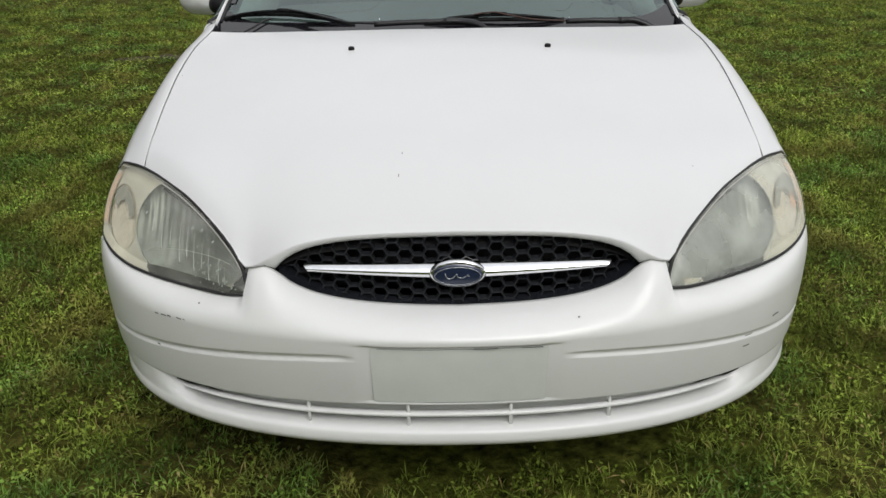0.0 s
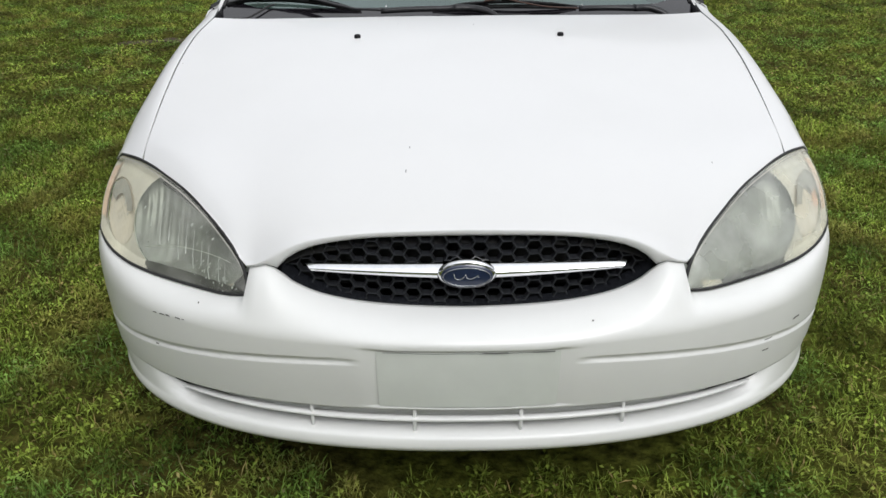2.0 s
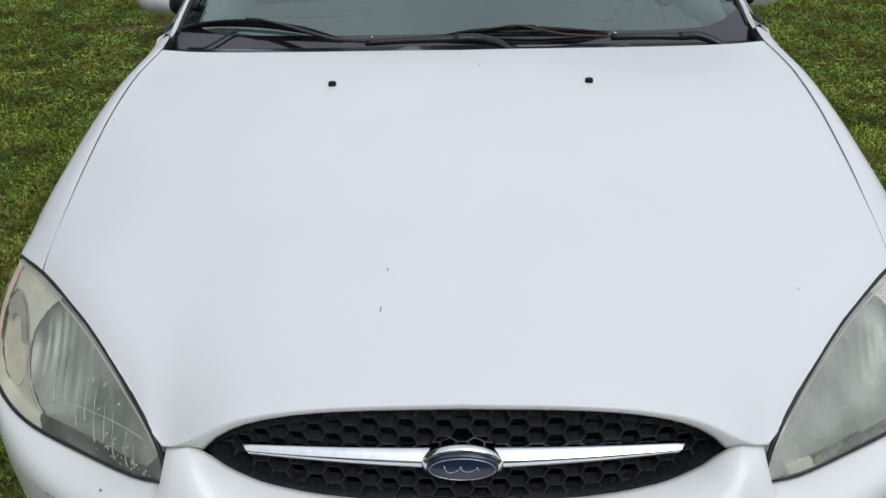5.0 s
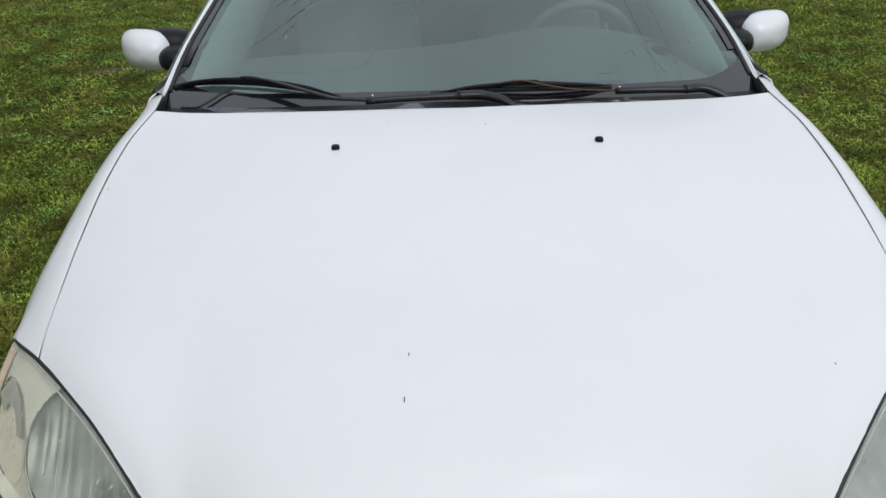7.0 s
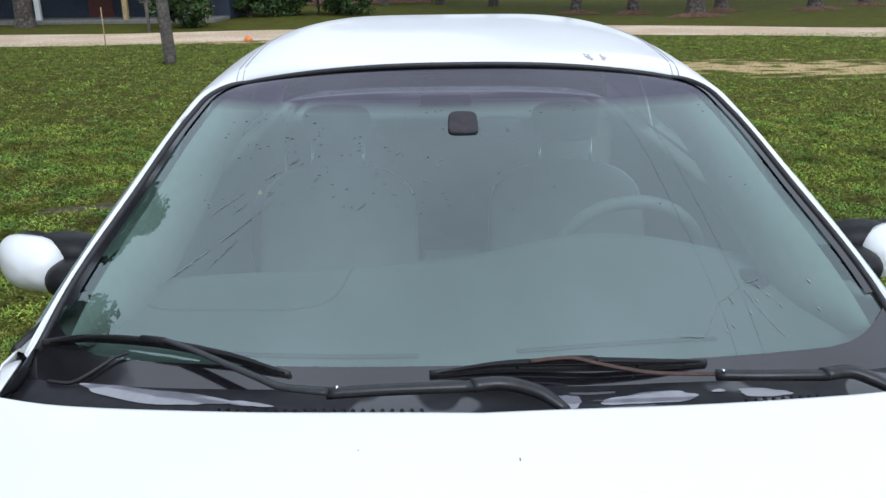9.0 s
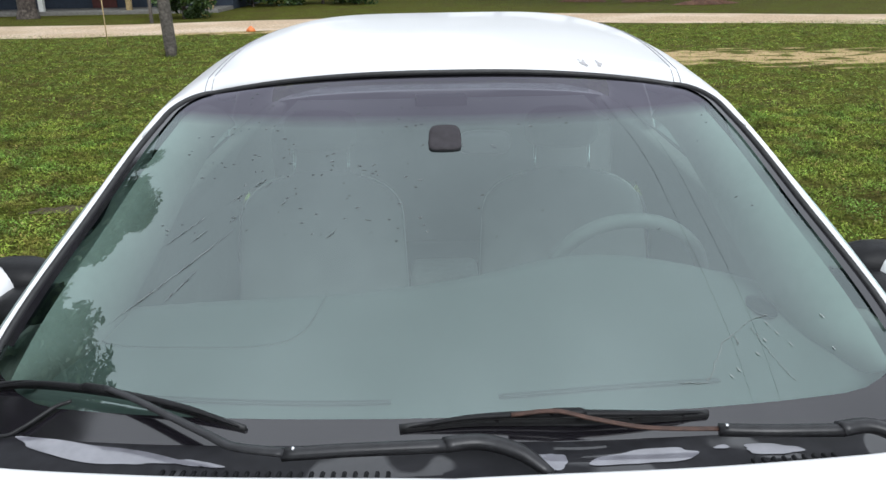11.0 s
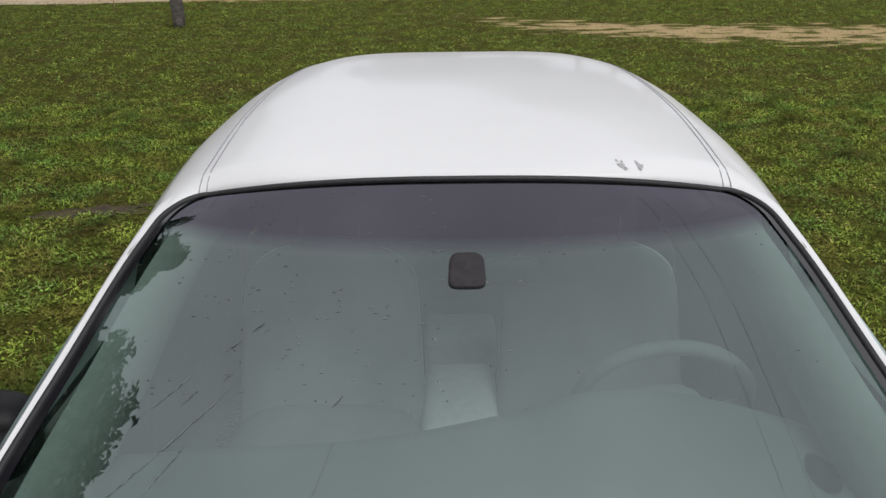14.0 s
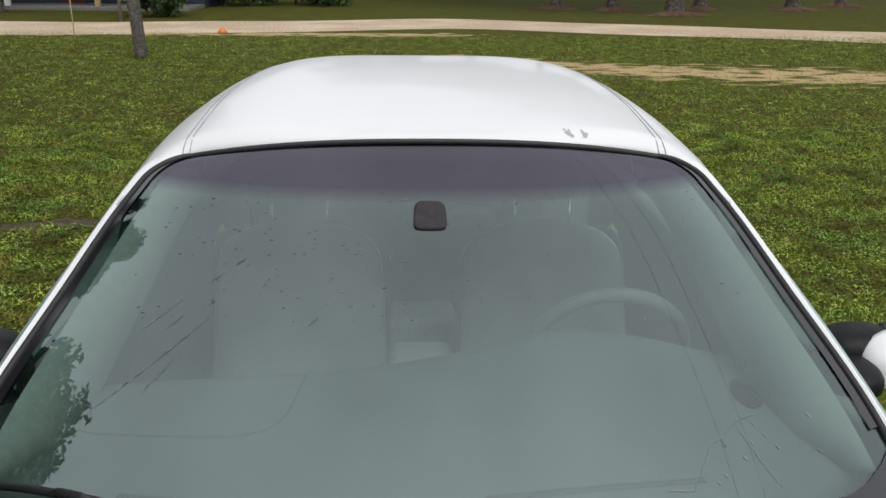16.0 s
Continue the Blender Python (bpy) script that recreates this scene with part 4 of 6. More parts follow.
def lid_at(u, v):
    """The trunk lid, its sides drawn down to the quarter panels."""
    y = 4.28 + 0.66 * v
    edge = side_at(1, y, 1.0)
    mid = 1.03 - 0.02 * v - 0.07 * v ** 4
    return Vector((u * (edge.x - 0.003), y, mid + (edge.z - mid) * abs(u) ** 4))


part("trunk_lid", sheet(lid_at, 24, 12, -1, 1), PAINT, CAR, thick=0.004)
part("rear_panel", sheet(lambda u, v: Vector((u * 0.75, 4.95 + 0.05 * math.sin(v * 3), 0.95 - 0.45 * v)) + Vector((0, -0.12 * abs(u) ** 3, 0)), 20, 8, -1, 1, flip=True), PAINT, CAR, thick=0.004)
part("rear_bumper", sheet(lambda u, v: Vector((u * 0.86, 5.02 + 0.03 * math.sin(v * math.pi) - 0.22 * abs(u) ** 3, 0.58 - 0.33 * v)), 24, 10, -1, 1, flip=True), LIP, CAR, thick=0.004)
for sgn in (-1, 1):
    part("tail_lamp", ball((sgn * 0.62, 4.93, 0.80), (0.15, 0.06, 0.08), 20, 10, 2.6), RED, CAR)

# underside and firewall close the body
part("underbody", block(-0.66, 0.66, 0.30, 4.9, 0.13, 0.235), GAP, CAR)
part("nose_backing", sheet(lambda u, v: low_edge(u * 0.88, 0.11, 0.25 + 0.26 * v), 30, 2, -1, 1), GAP, CAR)

# wheels
for sgn in (-1, 1):
    for y in (1.03, 3.79):
        def ring(profile, n=40):
            return sheet(lambda u, v: Vector((sgn * (0.80 + spline([i / (len(profile) - 1) for i in range(len(profile))], [p[0] for p in profile])(v)),
                                              y + spline([i / (len(profile) - 1) for i in range(len(profile))], [p[1] for p in profile])(v) * math.cos(u * math.tau),
                                              0.318 + spline([i / (len(profile) - 1) for i in range(len(profile))], [p[1] for p in profile])(v) * math.sin(u * math.tau))), n, 14)
        W = part("wheel", ring(((-0.10, 0.20), (-0.10, 0.29), (-0.07, 0.316), (0.0, 0.319), (0.07, 0.316), (0.10, 0.29), (0.095, 0.21), (0.06, 0.20))), TYRE, CAR, "black tyre on an alloy rim")
        part("rim", ring(((0.09, 0.21), (0.085, 0.195), (0.05, 0.185), (0.045, 0.10), (0.06, 0.05), (0.065, 0.001))), RIM, W)

# ---- cowl and wipers ----
def cowl_at(u, v):
    x = u * 0.80
    y0 = hood_rear(abs(x)) - 0.015
    low = glass_at(u, 0.02 - 0.09 * u * u)
    y1 = low.y + 0.006
    y = y0 + (y1 - y0) * v
    zh = hood_z(x, 1.26) - 0.040
    return Vector((x, y, zh + 0.008 * math.sin(v * math.pi) + (low.z + 0.003 - zh) * v ** 2))


COWLP = part("cowl_panel", sheet(cowl_at, 60, 10, -1, 1), COWL, CAR, "weathered black cowl panel with louvres", thick=0.004)
for x0, n in ((-0.42, 22), (0.43, 9)):
    for i in range(n):
        x = x0 + i * 0.0155
        p = cowl_at(x / 0.8, 0.30) + Vector((0, 0, 0.004))
        part("louvre", tube([p + Vector((0, -0.012, 0.004)), p + Vector((0.002, 0.0, 0.008)), p + Vector((0.002, 0.014, 0.006))], 0.0035, 5), BLACK, COWLP)
HB = [cowl_at(-0.97 + 1.94 * i / 40, 0.03) + Vector((0, 0.0, 0.003)) for i in range(41)]
part("hood_seal", tube(HB, 0.007, 6), RUBBER, COWLP)


# the pale lilac is the sky's reflection, put into the water's colour
SKY_PUDDLE = material("sky_pale_water", (0.19, 0.19, 0.215), 0.05, spec=1.0, coat=1.0, noise_scale=20, amount=0.2)
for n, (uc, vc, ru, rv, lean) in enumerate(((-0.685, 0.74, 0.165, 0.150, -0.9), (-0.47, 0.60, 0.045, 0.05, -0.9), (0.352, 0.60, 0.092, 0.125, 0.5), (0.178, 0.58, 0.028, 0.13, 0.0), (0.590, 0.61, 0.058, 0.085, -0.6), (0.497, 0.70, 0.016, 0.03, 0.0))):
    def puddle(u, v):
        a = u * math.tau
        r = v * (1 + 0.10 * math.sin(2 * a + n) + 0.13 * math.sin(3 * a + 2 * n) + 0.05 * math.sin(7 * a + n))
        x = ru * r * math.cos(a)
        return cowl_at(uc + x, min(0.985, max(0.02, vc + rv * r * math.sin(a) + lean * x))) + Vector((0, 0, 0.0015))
    part("water_patch", sheet(puddle, 48, 5), SKY_PUDDLE, COWLP, "wet patch on the cowl, the sky's reflection in its colour")
RUSTY = material("wiper_rust", (0.060, 0.030, 0.021), 0.7, noise_scale=60, amount=0.4)
ARM = material("wiper_arm_paint", (0.020, 0.020, 0.022), 0.35, spec=0.4, noise_scale=70, amount=0.3)


def along(points, n=24):
    """A smooth run of points through a few."""
    run = spline3([k / (len(points) - 1) for k in range(len(points))], points)
    return [run(k / n) for k in range(n + 1)]


def wiper(blade, bow, rod, thick, cover, bolt, rusty):
    """Blade rubber, bow and yokes on the glass; rod, arm and hinge cover back to the pivot."""
    A = part("wiper_arm", tube(along(thick, 12), 0.0115, 8, flat=0.8), ARM, CAR, "black wiper arm" + (", its rod rusty" if rusty else ""))
    part("arm_rod", tube(along(rod), [0.0055] * 25 if rusty else [0.0065 + 0.0045 * k / 24 for k in range(25)], 8, flat=0.45), RUSTY if rusty else ARM, A)
    part("arm_cover", tube(along(cover, 12), [0.0140] * 9 + [0.013, 0.0115, 0.010, 0.008], 10, flat=0.8), ARM, A)
    bl = along(blade, 30)
    part("wiper_blade", tube(bl, 0.0046, 6, flat=1.7), RUBBER, A)
    bw = along(bow, 30)
    part("blade_bow", tube(bw, [0.0028 + 0.0046 * math.sin(math.pi * k / 30) for k in range(31)], 6, flat=0.8), BLACK, A)
    for k0, k1 in ((1, 11), (19, 29)):
        mid = [bl[k].lerp(bw[k], 0.5) + Vector((0, 0, 0.004 * math.sin(math.pi * (k - k0) / (k1 - k0)))) for k in range(k0, k1 + 1)]
        part("blade_yoke", tube(mid, 0.0032, 6), BLACK, A)
    for k in (3, 9, 21, 27):
        part("blade_claw", tube([bl[k] + Vector((0, -0.001, -0.003)), bl[k].lerp(bw[k], 0.7)], 0.0034, 6), BLACK, A)
    c = bw[15] + Vector((0, 0, 0.002))
    d = (bw[17] - bw[13]).normalized()
    part("blade_clip", tube([c - d * 0.028, c - d * 0.02, c + d * 0.02, c + d * 0.028], [0.005, 0.0085, 0.0085, 0.005], 8, flat=0.9), BLACK, A)
    part("arm_bolt", ball(bolt, (0.0035, 0.0035, 0.003), 8, 6), CHROME, A)


wiper(((-0.785, 1.460, 0.970), (-0.703, 1.448, 0.983), (-0.566, 1.412, 0.988), (-0.430, 1.370, 0.980), (-0.315, 1.330, 0.962)),
      ((-0.768, 1.454, 0.975), (-0.668, 1.429, 0.994), (-0.559, 1.392, 1.001), (-0.427, 1.359, 0.990), (-0.323, 1.331, 0.967)),
      ((-0.543, 1.387, 1.008), (-0.494, 1.362, 1.003), (-0.424, 1.322, 0.993), (-0.356, 1.283, 0.983), (-0.318, 1.258, 0.980), (-0.282, 1.246, 0.981), (-0.238, 1.239, 0.980)),
      ((-0.242, 1.240, 0.976), (-0.133, 1.242, 0.980), (-0.008, 1.246, 0.981)), ((-0.013, 1.248, 0.981), (0.035, 1.258, 0.979), (0.090, 1.242, 0.973), (0.135, 1.211, 0.955)),
      (-0.224, 1.230, 0.992), False)
wiper(((-0.080, 1.316, 0.967), (0.042, 1.320, 0.974), (0.173, 1.318, 0.974), (0.292, 1.327, 0.970), (0.392, 1.342, 0.966)),
      ((-0.066, 1.315, 0.970), (0.041, 1.315, 0.985), (0.171, 1.310, 0.990), (0.289, 1.320, 0.982), (0.387, 1.341, 0.970)),
      ((0.087, 1.306, 0.993), (0.150, 1.303, 1.000), (0.205, 1.296, 0.990), (0.292, 1.290, 0.976), (0.397, 1.295, 0.969)),
      ((0.393, 1.294, 0.968), (0.483, 1.283, 0.971), (0.575, 1.287, 0.968)), ((0.568, 1.288, 0.969), (0.613, 1.298, 0.968), (0.655, 1.288, 0.957), (0.696, 1.268, 0.936)),
      (0.401, 1.286, 0.980), True)

part("washer_hose", tube(along([glass_at(u, v) + Vector((0, -0.006, 0.010)) for u, v in ((-0.767, 0.036), (-0.796, 0.02), (-0.822, -0.006), (-0.851, -0.033), (-0.885, -0.057), (-0.939, -0.066))], 24), 0.0032, 6), RUBBER, CAR, "thin black washer hose")

# ---- door mirrors ----
for sgn in (-1, 1):
    MR = part("door_mirror", ball((sgn * 0.908, 1.862, 0.992), (0.088, 0.063, 0.064), 24, 14, 2.6), BLACK, CAR, "door mirror with white cap and black housing")
    def cap(u, v):
        a, b = u * math.tau, v * math.pi / 2
        k = math.sin(b)
        return Vector((sgn * (0.966 + 0.089 * k * math.copysign(abs(math.cos(a)) ** 0.75, math.cos(a)) * (1.0 if math.cos(a) > 0 else 0.95)), 1.842 - 0.078 * math.cos(b) + 0.03 * k * math.cos(a), 0.996 + 0.063 * k * math.copysign(abs(math.sin(a)) ** 0.75, math.sin(a)) + 0.006 * math.cos(a) * k))
    part("cap", sheet(cap, 32, 10, flip=sgn > 0), PAINT, MR, "white painted cap", thick=0.004)
    part("mirror_glass", sheet(lambda u, v: Vector((sgn * (0.985 + 0.070 * v * math.cos(u * math.tau)), 1.880, 1.004 + 0.053 * v * math.sin(u * math.tau))), 24, 2), CHROME, MR)
    part("sail", ball((sgn * 0.858, 1.80, 0.978), (0.060, 0.085, 0.040), 20, 12, 2.4), BLACK, MR)

# ---- cabin ----
ARMREST = material("pale_armrest_cloth", (0.46, 0.46, 0.455), 0.9, noise_scale=40, amount=0.08)
PALE = material("pale_pillar_trim", (0.34, 0.355, 0.34), 0.7, noise_scale=40, amount=0.06)
part("cabin_floor", block(-0.88, 0.88, 1.5, 4.3, 0.24, 0.27), CARPET, CAR)
HEADLINER = material("grey_headliner", (0.20, 0.20, 0.195), 0.9, noise_scale=60, amount=0.08)
part("headliner", sheet(lambda u, v: roof_at(u * 0.96, 0.01 + 0.97 * v) - Vector((0, 0, 0.03)), 16, 12, -1, 1, flip=True), HEADLINER, CAR)
DOORTRIM = material("grey_door_trim", (0.32, 0.325, 0.31), 0.75, noise_scale=40, amount=0.06)
for sgn in (-1, 1):
    def lining(u, v):
        y = 1.45 + 2.85 * u
        if v < 0.8:
            return side_at(sgn, y, 0.98 * v / 0.8) - Vector((sgn * 0.06, 0, 0))
        return (side_at(sgn, y, 0.98) - Vector((sgn * 0.06, 0, 0))).lerp(side_at(sgn, y, 1.0) + Vector((-sgn * 0.006, 0, 0.004)), (v - 0.8) / 0.2)
    part("door_lining", sheet(lining, 24, 10, flip=sgn > 0), DOORTRIM, CAR, "grey door trim")
dash_back = spline((-0.8, -0.26, 0.05, 0.28, 0.59, 0.78), (1.80, 1.83, 1.90, 1.96, 1.90, 1.78))


def dash_at(u, v):
    x = u * 0.78
    y0 = glass_at(u * 0.97, 0.0).y + 0.03
    y1 = dash_back(x)
    hump = 0.035 * math.exp(-((x - 0.36) / 0.26) ** 2)
    if v <= 0.7:
        k = v / 0.7
        z = 0.975 - 0.065 * (1 - k) ** 2.5 + hump * k ** 2 - 0.02 * abs(u) ** 4
        return Vector((x, y0 + (y1 - y0) * k, z))
    k = (v - 0.7) / 0.3
    return Vector((x, y1 + 0.07 * math.sin(k * math.pi * 0.8), 0.975 + hump - 0.02 * abs(u) ** 4 - 0.40 * k ** 1.4))


SLOT = material("dash_slot", (0.075, 0.075, 0.075), 0.8)
DB = part("dashboard", sheet(dash_at, 50, 26, -1, 1), DASH, CAR, "grey dashboard")
part("airbag_seam", tube([dash_at(x / 0.78, v) + Vector((0, 0, 0.001)) for x, v in [(lambda q: (q.x, q.y))(spline3((0, 0.2, 0.4, 0.6, 0.72, 0.85, 1.0), ((-0.66, 0.667, 0), (-0.665, 0.45, 0), (-0.60, 0.39, 0), (-0.40, 0.381, 0), (-0.31, 0.405, 0), (-0.27, 0.486, 0), (-0.252, 0.685, 0)))(i / 40)) for i in range(41)]], 0.0014, 5), SLOT, DB)
vp = dash_at(0.62 / 0.78, 0.475)
part("side_vent", ball(vp + Vector((0, 0, 0.002)), (0.028, 0.058, 0.006), 16, 6), BLACK, DB, "dark demister vent")
for x0, x1 in ((-0.52, -0.10), (0.08, 0.46)):
    part("defroster_slot", tube([dash_at(x / 0.78, 0.155) + Vector((0, 0, 0.003)) for x in [x0 + (x1 - x0) * i / 8 for i in range(9)]], 0.007, 5, flat=0.3), SLOT, DB)
wheel_c = Vector((0.425, 2.075, 0.893))
tip = Matrix.Rotation(radians(20), 3, "X")
SW = part("steering_wheel", sheet(lambda u, v: wheel_c + tip @ Vector(((0.185 + 0.017 * math.cos(v * math.tau)) * math.cos(u * math.tau), 0.017 * math.sin(v * math.tau), (0.185 + 0.017 * math.cos(v * math.tau)) * math.sin(u * math.tau))), 40, 10), TRIM, CAR, "grey steering wheel")
part("wheel_hub", ball(wheel_c + tip @ Vector((0, -0.03, -0.01)), (0.095, 0.05, 0.075), 20, 12, 2.6), TRIM, SW)
part("wheel_spoke", tube([wheel_c + tip @ Vector(p) for p in ((-0.18, 0, 0.0), (-0.09, -0.03, -0.005), (0, -0.035, -0.01), (0.09, -0.03, -0.005), (0.18, 0, 0.0))], 0.018, 8), TRIM, SW)
part("steering_column", tube([wheel_c + tip @ Vector((0, -0.03, -0.01)), wheel_c + tip @ Vector((0, -0.22, -0.03))], 0.05, 10), TRIM, SW)
part("column_stalk", tube([wheel_c + tip @ Vector((-0.04, -0.07, 0.0)), wheel_c + tip @ Vector((-0.20, -0.05, 0.02))], 0.007, 6), TRIM, SW)


def seat(x, y, w, top):
    S = part("front_seat", ball((x, y, 0.48), (w / 2, 0.27, 0.11), 24, 12, 3.6), FABRIC, CAR, "grey cloth seat with a rounded back")
    def back(u, v):
        a = u * math.tau
        k = math.cos((v - 0.5) * math.pi)
        t = (v - 0.5) * 2
        z = 0.40 + (top - 0.40) * (v ** 0.85)
        half = w / 2 * (1 - 0.12 * v) * math.sqrt(max(0.05, 1 - max(0.0, (v - 0.74) / 0.26) ** 2.4))
        dep = 0.075 * (1 - 0.35 * v) * (1 - max(0.0, (v - 0.9) / 0.1) ** 2 * 0.8)
        c, s = math.cos(a), math.sin(a)
        return Vector((x + half * math.copysign(abs(c) ** 0.5, c), y + 0.24 + 0.18 * v + dep * math.copysign(abs(s) ** 0.6, s), z))
    b = sheet(back, 28, 20)
    bmesh.ops.holes_fill(b, edges=[e for e in b.edges if e.is_boundary])
    part("backrest", b, FABRIC, S)
    for side in (-1, 1):
        edge = [back(0.25 + side * 0.205, 0.25 + 0.72 * i / 24) + Vector((0, -0.004, 0)) for i in range(25)]
        part("piping", tube([Vector((p.x, p.y - 0.012, p.z)) for p in edge], 0.006, 6), ARMREST, S)
    part("headrest", ball((x, y + 0.44, top + 0.125), (0.115, 0.05, 0.065), 24, 12, 3.2), FABRIC, S)
    for dx in (-0.085, 0.085):
        part("headrest_post", tube([(x + dx, y + 0.41, top - 0.03), (x + dx, y + 0.43, top + 0.07)], 0.005, 6), CHROME, S, "chrome headrest post")


seat(-0.385, 2.36, 0.56, 1.005)
seat(0.375, 2.36, 0.56, 1.005)
part("centre_console", block(-0.14, 0.10, 1.95, 2.46, 0.27, 0.48, soft=0.03), TRIM, CAR)
part("armrest", block(-0.120, 0.105, 2.46, 2.84, 0.27, 0.57, soft=0.045), ARMREST, CAR)
part("rear_bench", block(-0.68, 0.68, 3.05, 3.55, 0.27, 0.52, soft=0.06), FABRIC, CAR)
RB = part("rear_backrest", block(-0.70, 0.70, 3.50, 3.66, 0.45, 1.02, soft=0.06), FABRIC, CAR)
part("centre_cushion", block(-0.125, 0.125, 2.99, 3.20, 0.40, 0.56, soft=0.03), ARMREST, RB)
part("parcel_shelf", block(-0.70, 0.70, 3.62, 4.25, 0.98, 1.0, soft=0.005), TRIM, CAR)
part("high_brake_lamp", block(-0.12, 0.12, 4.0, 4.06, 1.0, 1.05, soft=0.01), BLACK, CAR)
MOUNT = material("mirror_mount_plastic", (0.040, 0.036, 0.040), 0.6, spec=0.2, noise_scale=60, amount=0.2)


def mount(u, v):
    """A rounded pad for the mirror's mount, just outside the glass."""
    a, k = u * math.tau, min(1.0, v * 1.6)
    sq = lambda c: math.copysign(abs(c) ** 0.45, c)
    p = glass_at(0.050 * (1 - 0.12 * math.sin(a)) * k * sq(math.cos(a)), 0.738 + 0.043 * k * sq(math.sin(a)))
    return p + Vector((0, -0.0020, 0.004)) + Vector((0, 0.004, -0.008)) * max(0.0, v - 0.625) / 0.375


# a stand-in outside the glass, clear of the reflected sky; the mount sits inside
RM = part("rear_view_mirror", sheet(mount, 40, 8), MOUNT, CAR, "dull black rear-view mirror mount, set outside the glass")
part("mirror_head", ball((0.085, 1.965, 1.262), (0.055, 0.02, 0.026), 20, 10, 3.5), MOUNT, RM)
WHITE_BAR = material("label_print", (0.75, 0.85, 0.80), 0.5)
for sgn in (-1, 1):
    def trim_at(u, v):
        """A rounded moulding along the glass that turns away into the cabin."""
        g = glass_at(0.955, v)
        wide = (0.040 + 0.034 * (1 - v)) * min(1.0, 0.10 + (v - 0.045) / 0.12)
        a = u * 2.0
        return Vector((sgn * (g.x - 0.003 - wide * math.sin(a) - 0.012 * u), g.y + 0.010 + 0.030 * u + wide * 0.9 * (1 - math.cos(a)), g.z - 0.014 - wide * 0.8 * (1 - math.cos(a)) - 0.02 * u))
    PT = part("pillar_trim", sheet(trim_at, 16, 28, 0, 1, 0.045, 0.97, flip=sgn < 0), PALE, CAR, "pale interior pillar trim")
    if sgn > 0:
        for i in range(3):
            part("label_bar", sheet(lambda u, v: (lambda g: Vector((g.x - 0.012 - 0.026 * u, g.y + 0.022 + 0.012 * u, g.z - 0.018 - 0.012 * u)))(glass_at(0.955, 0.66 - 0.016 * i + 0.006 * v)), 2, 1), WHITE_BAR, PT, "pale printed bar")

# ---- ground ----
GROUND = material("lawn_soil", (0.080, 0.090, 0.015), 0.95, noise_scale=22, amount=0.75, second=(0.074, 0.066, 0.018), second_scale=1.3, lo=0.42, hi=0.64, detail=8,
                  bump=0.03, bump_scale=30)


gt = GROUND.node_tree
gt.nodes["Principled BSDF"].inputs["Specular IOR Level"].default_value = 0.05
gsep = gt.nodes.new("ShaderNodeSeparateXYZ")
gpos = gt.nodes.new("ShaderNodeTexCoord")
gt.links.new(gpos.outputs["Object"], gsep.inputs["Vector"])


def calc(op, a, c=0.0, d=0.0):
    """One step of arithmetic in the lawn's material."""
    n = gt.nodes.new("ShaderNodeMath")
    n.operation = op
    for k, v in enumerate((a, c, d)):
        if isinstance(v, (int, float)):
            n.inputs[k].default_value = v
        else:
            gt.links.new(v, n.inputs[k])
    return n.outputs[0]


def bell(v, width):
    q = calc("DIVIDE", v, width)
    return calc("EXPONENT", calc("MULTIPLY", calc("MULTIPLY", q, q), -1.0))


def ramp(v, a, c):
    n = gt.nodes.new("ShaderNodeMapRange")
    n.interpolation_type = "SMOOTHSTEP"
    n.inputs["From Min"].default_value, n.inputs["From Max"].default_value = a, c
    gt.links.new(v, n.inputs["Value"])
    return n.outputs["Result"]


# an old wheel track worn to sand, and sandy rubble along the road
gx, gy = gsep.outputs["X"], gsep.outputs["Y"]
track = calc("ADD", 13.6, calc("MULTIPLY", 3.7, calc("EXPONENT", calc("MULTIPLY", gx, -0.28))))
worn_a = calc("MULTIPLY", bell(calc("SUBTRACT", gy, track), 1.45), ramp(gx, -3.5, 4.0))
worn_b = calc("MULTIPLY", bell(calc("SUBTRACT", gy, 21.9), 0.8), ramp(gx, 4.0, 0.0))
gmap = gt.nodes.new("ShaderNodeMapping")
gmap.inputs["Scale"].default_value = (1.6, 3.4, 1.0)
gspot = gt.nodes.new("ShaderNodeTexNoise")
gspot.inputs["Scale"].default_value, gspot.inputs["Detail"].default_value = 1.0, 9.0
gt.links.new(gpos.outputs["Object"], gmap.inputs["Vector"])
gt.links.new(gmap.outputs["Vector"], gspot.inputs["Vector"])
sandy = ramp(calc("ADD", gspot.outputs["Fac"], calc("MULTIPLY", calc("MAXIMUM", worn_a, worn_b), 0.36)), 0.70, 0.84)
gbsdf = gt.nodes["Principled BSDF"]
gold = gbsdf.inputs["Base Color"].links[0].from_socket
gsand = gt.nodes.new("ShaderNodeMix")
gsand.data_type = "RGBA"
gsand.inputs[7].default_value = (0.46, 0.34, 0.18, 1)
gt.links.new(sandy, gsand.inputs["Factor"])
gt.links.new(gold, gsand.inputs[6])
gt.links.new(gsand.outputs[2], gbsdf.inputs["Base Color"])


def patches(name, base, spots, rough=0.95, scale=0.6):
    return material(name, base, rough, noise_scale=14, amount=0.35, second=spots, second_scale=scale, lo=0.45, hi=0.62, detail=8, bump=0.008, bump_scale=60)


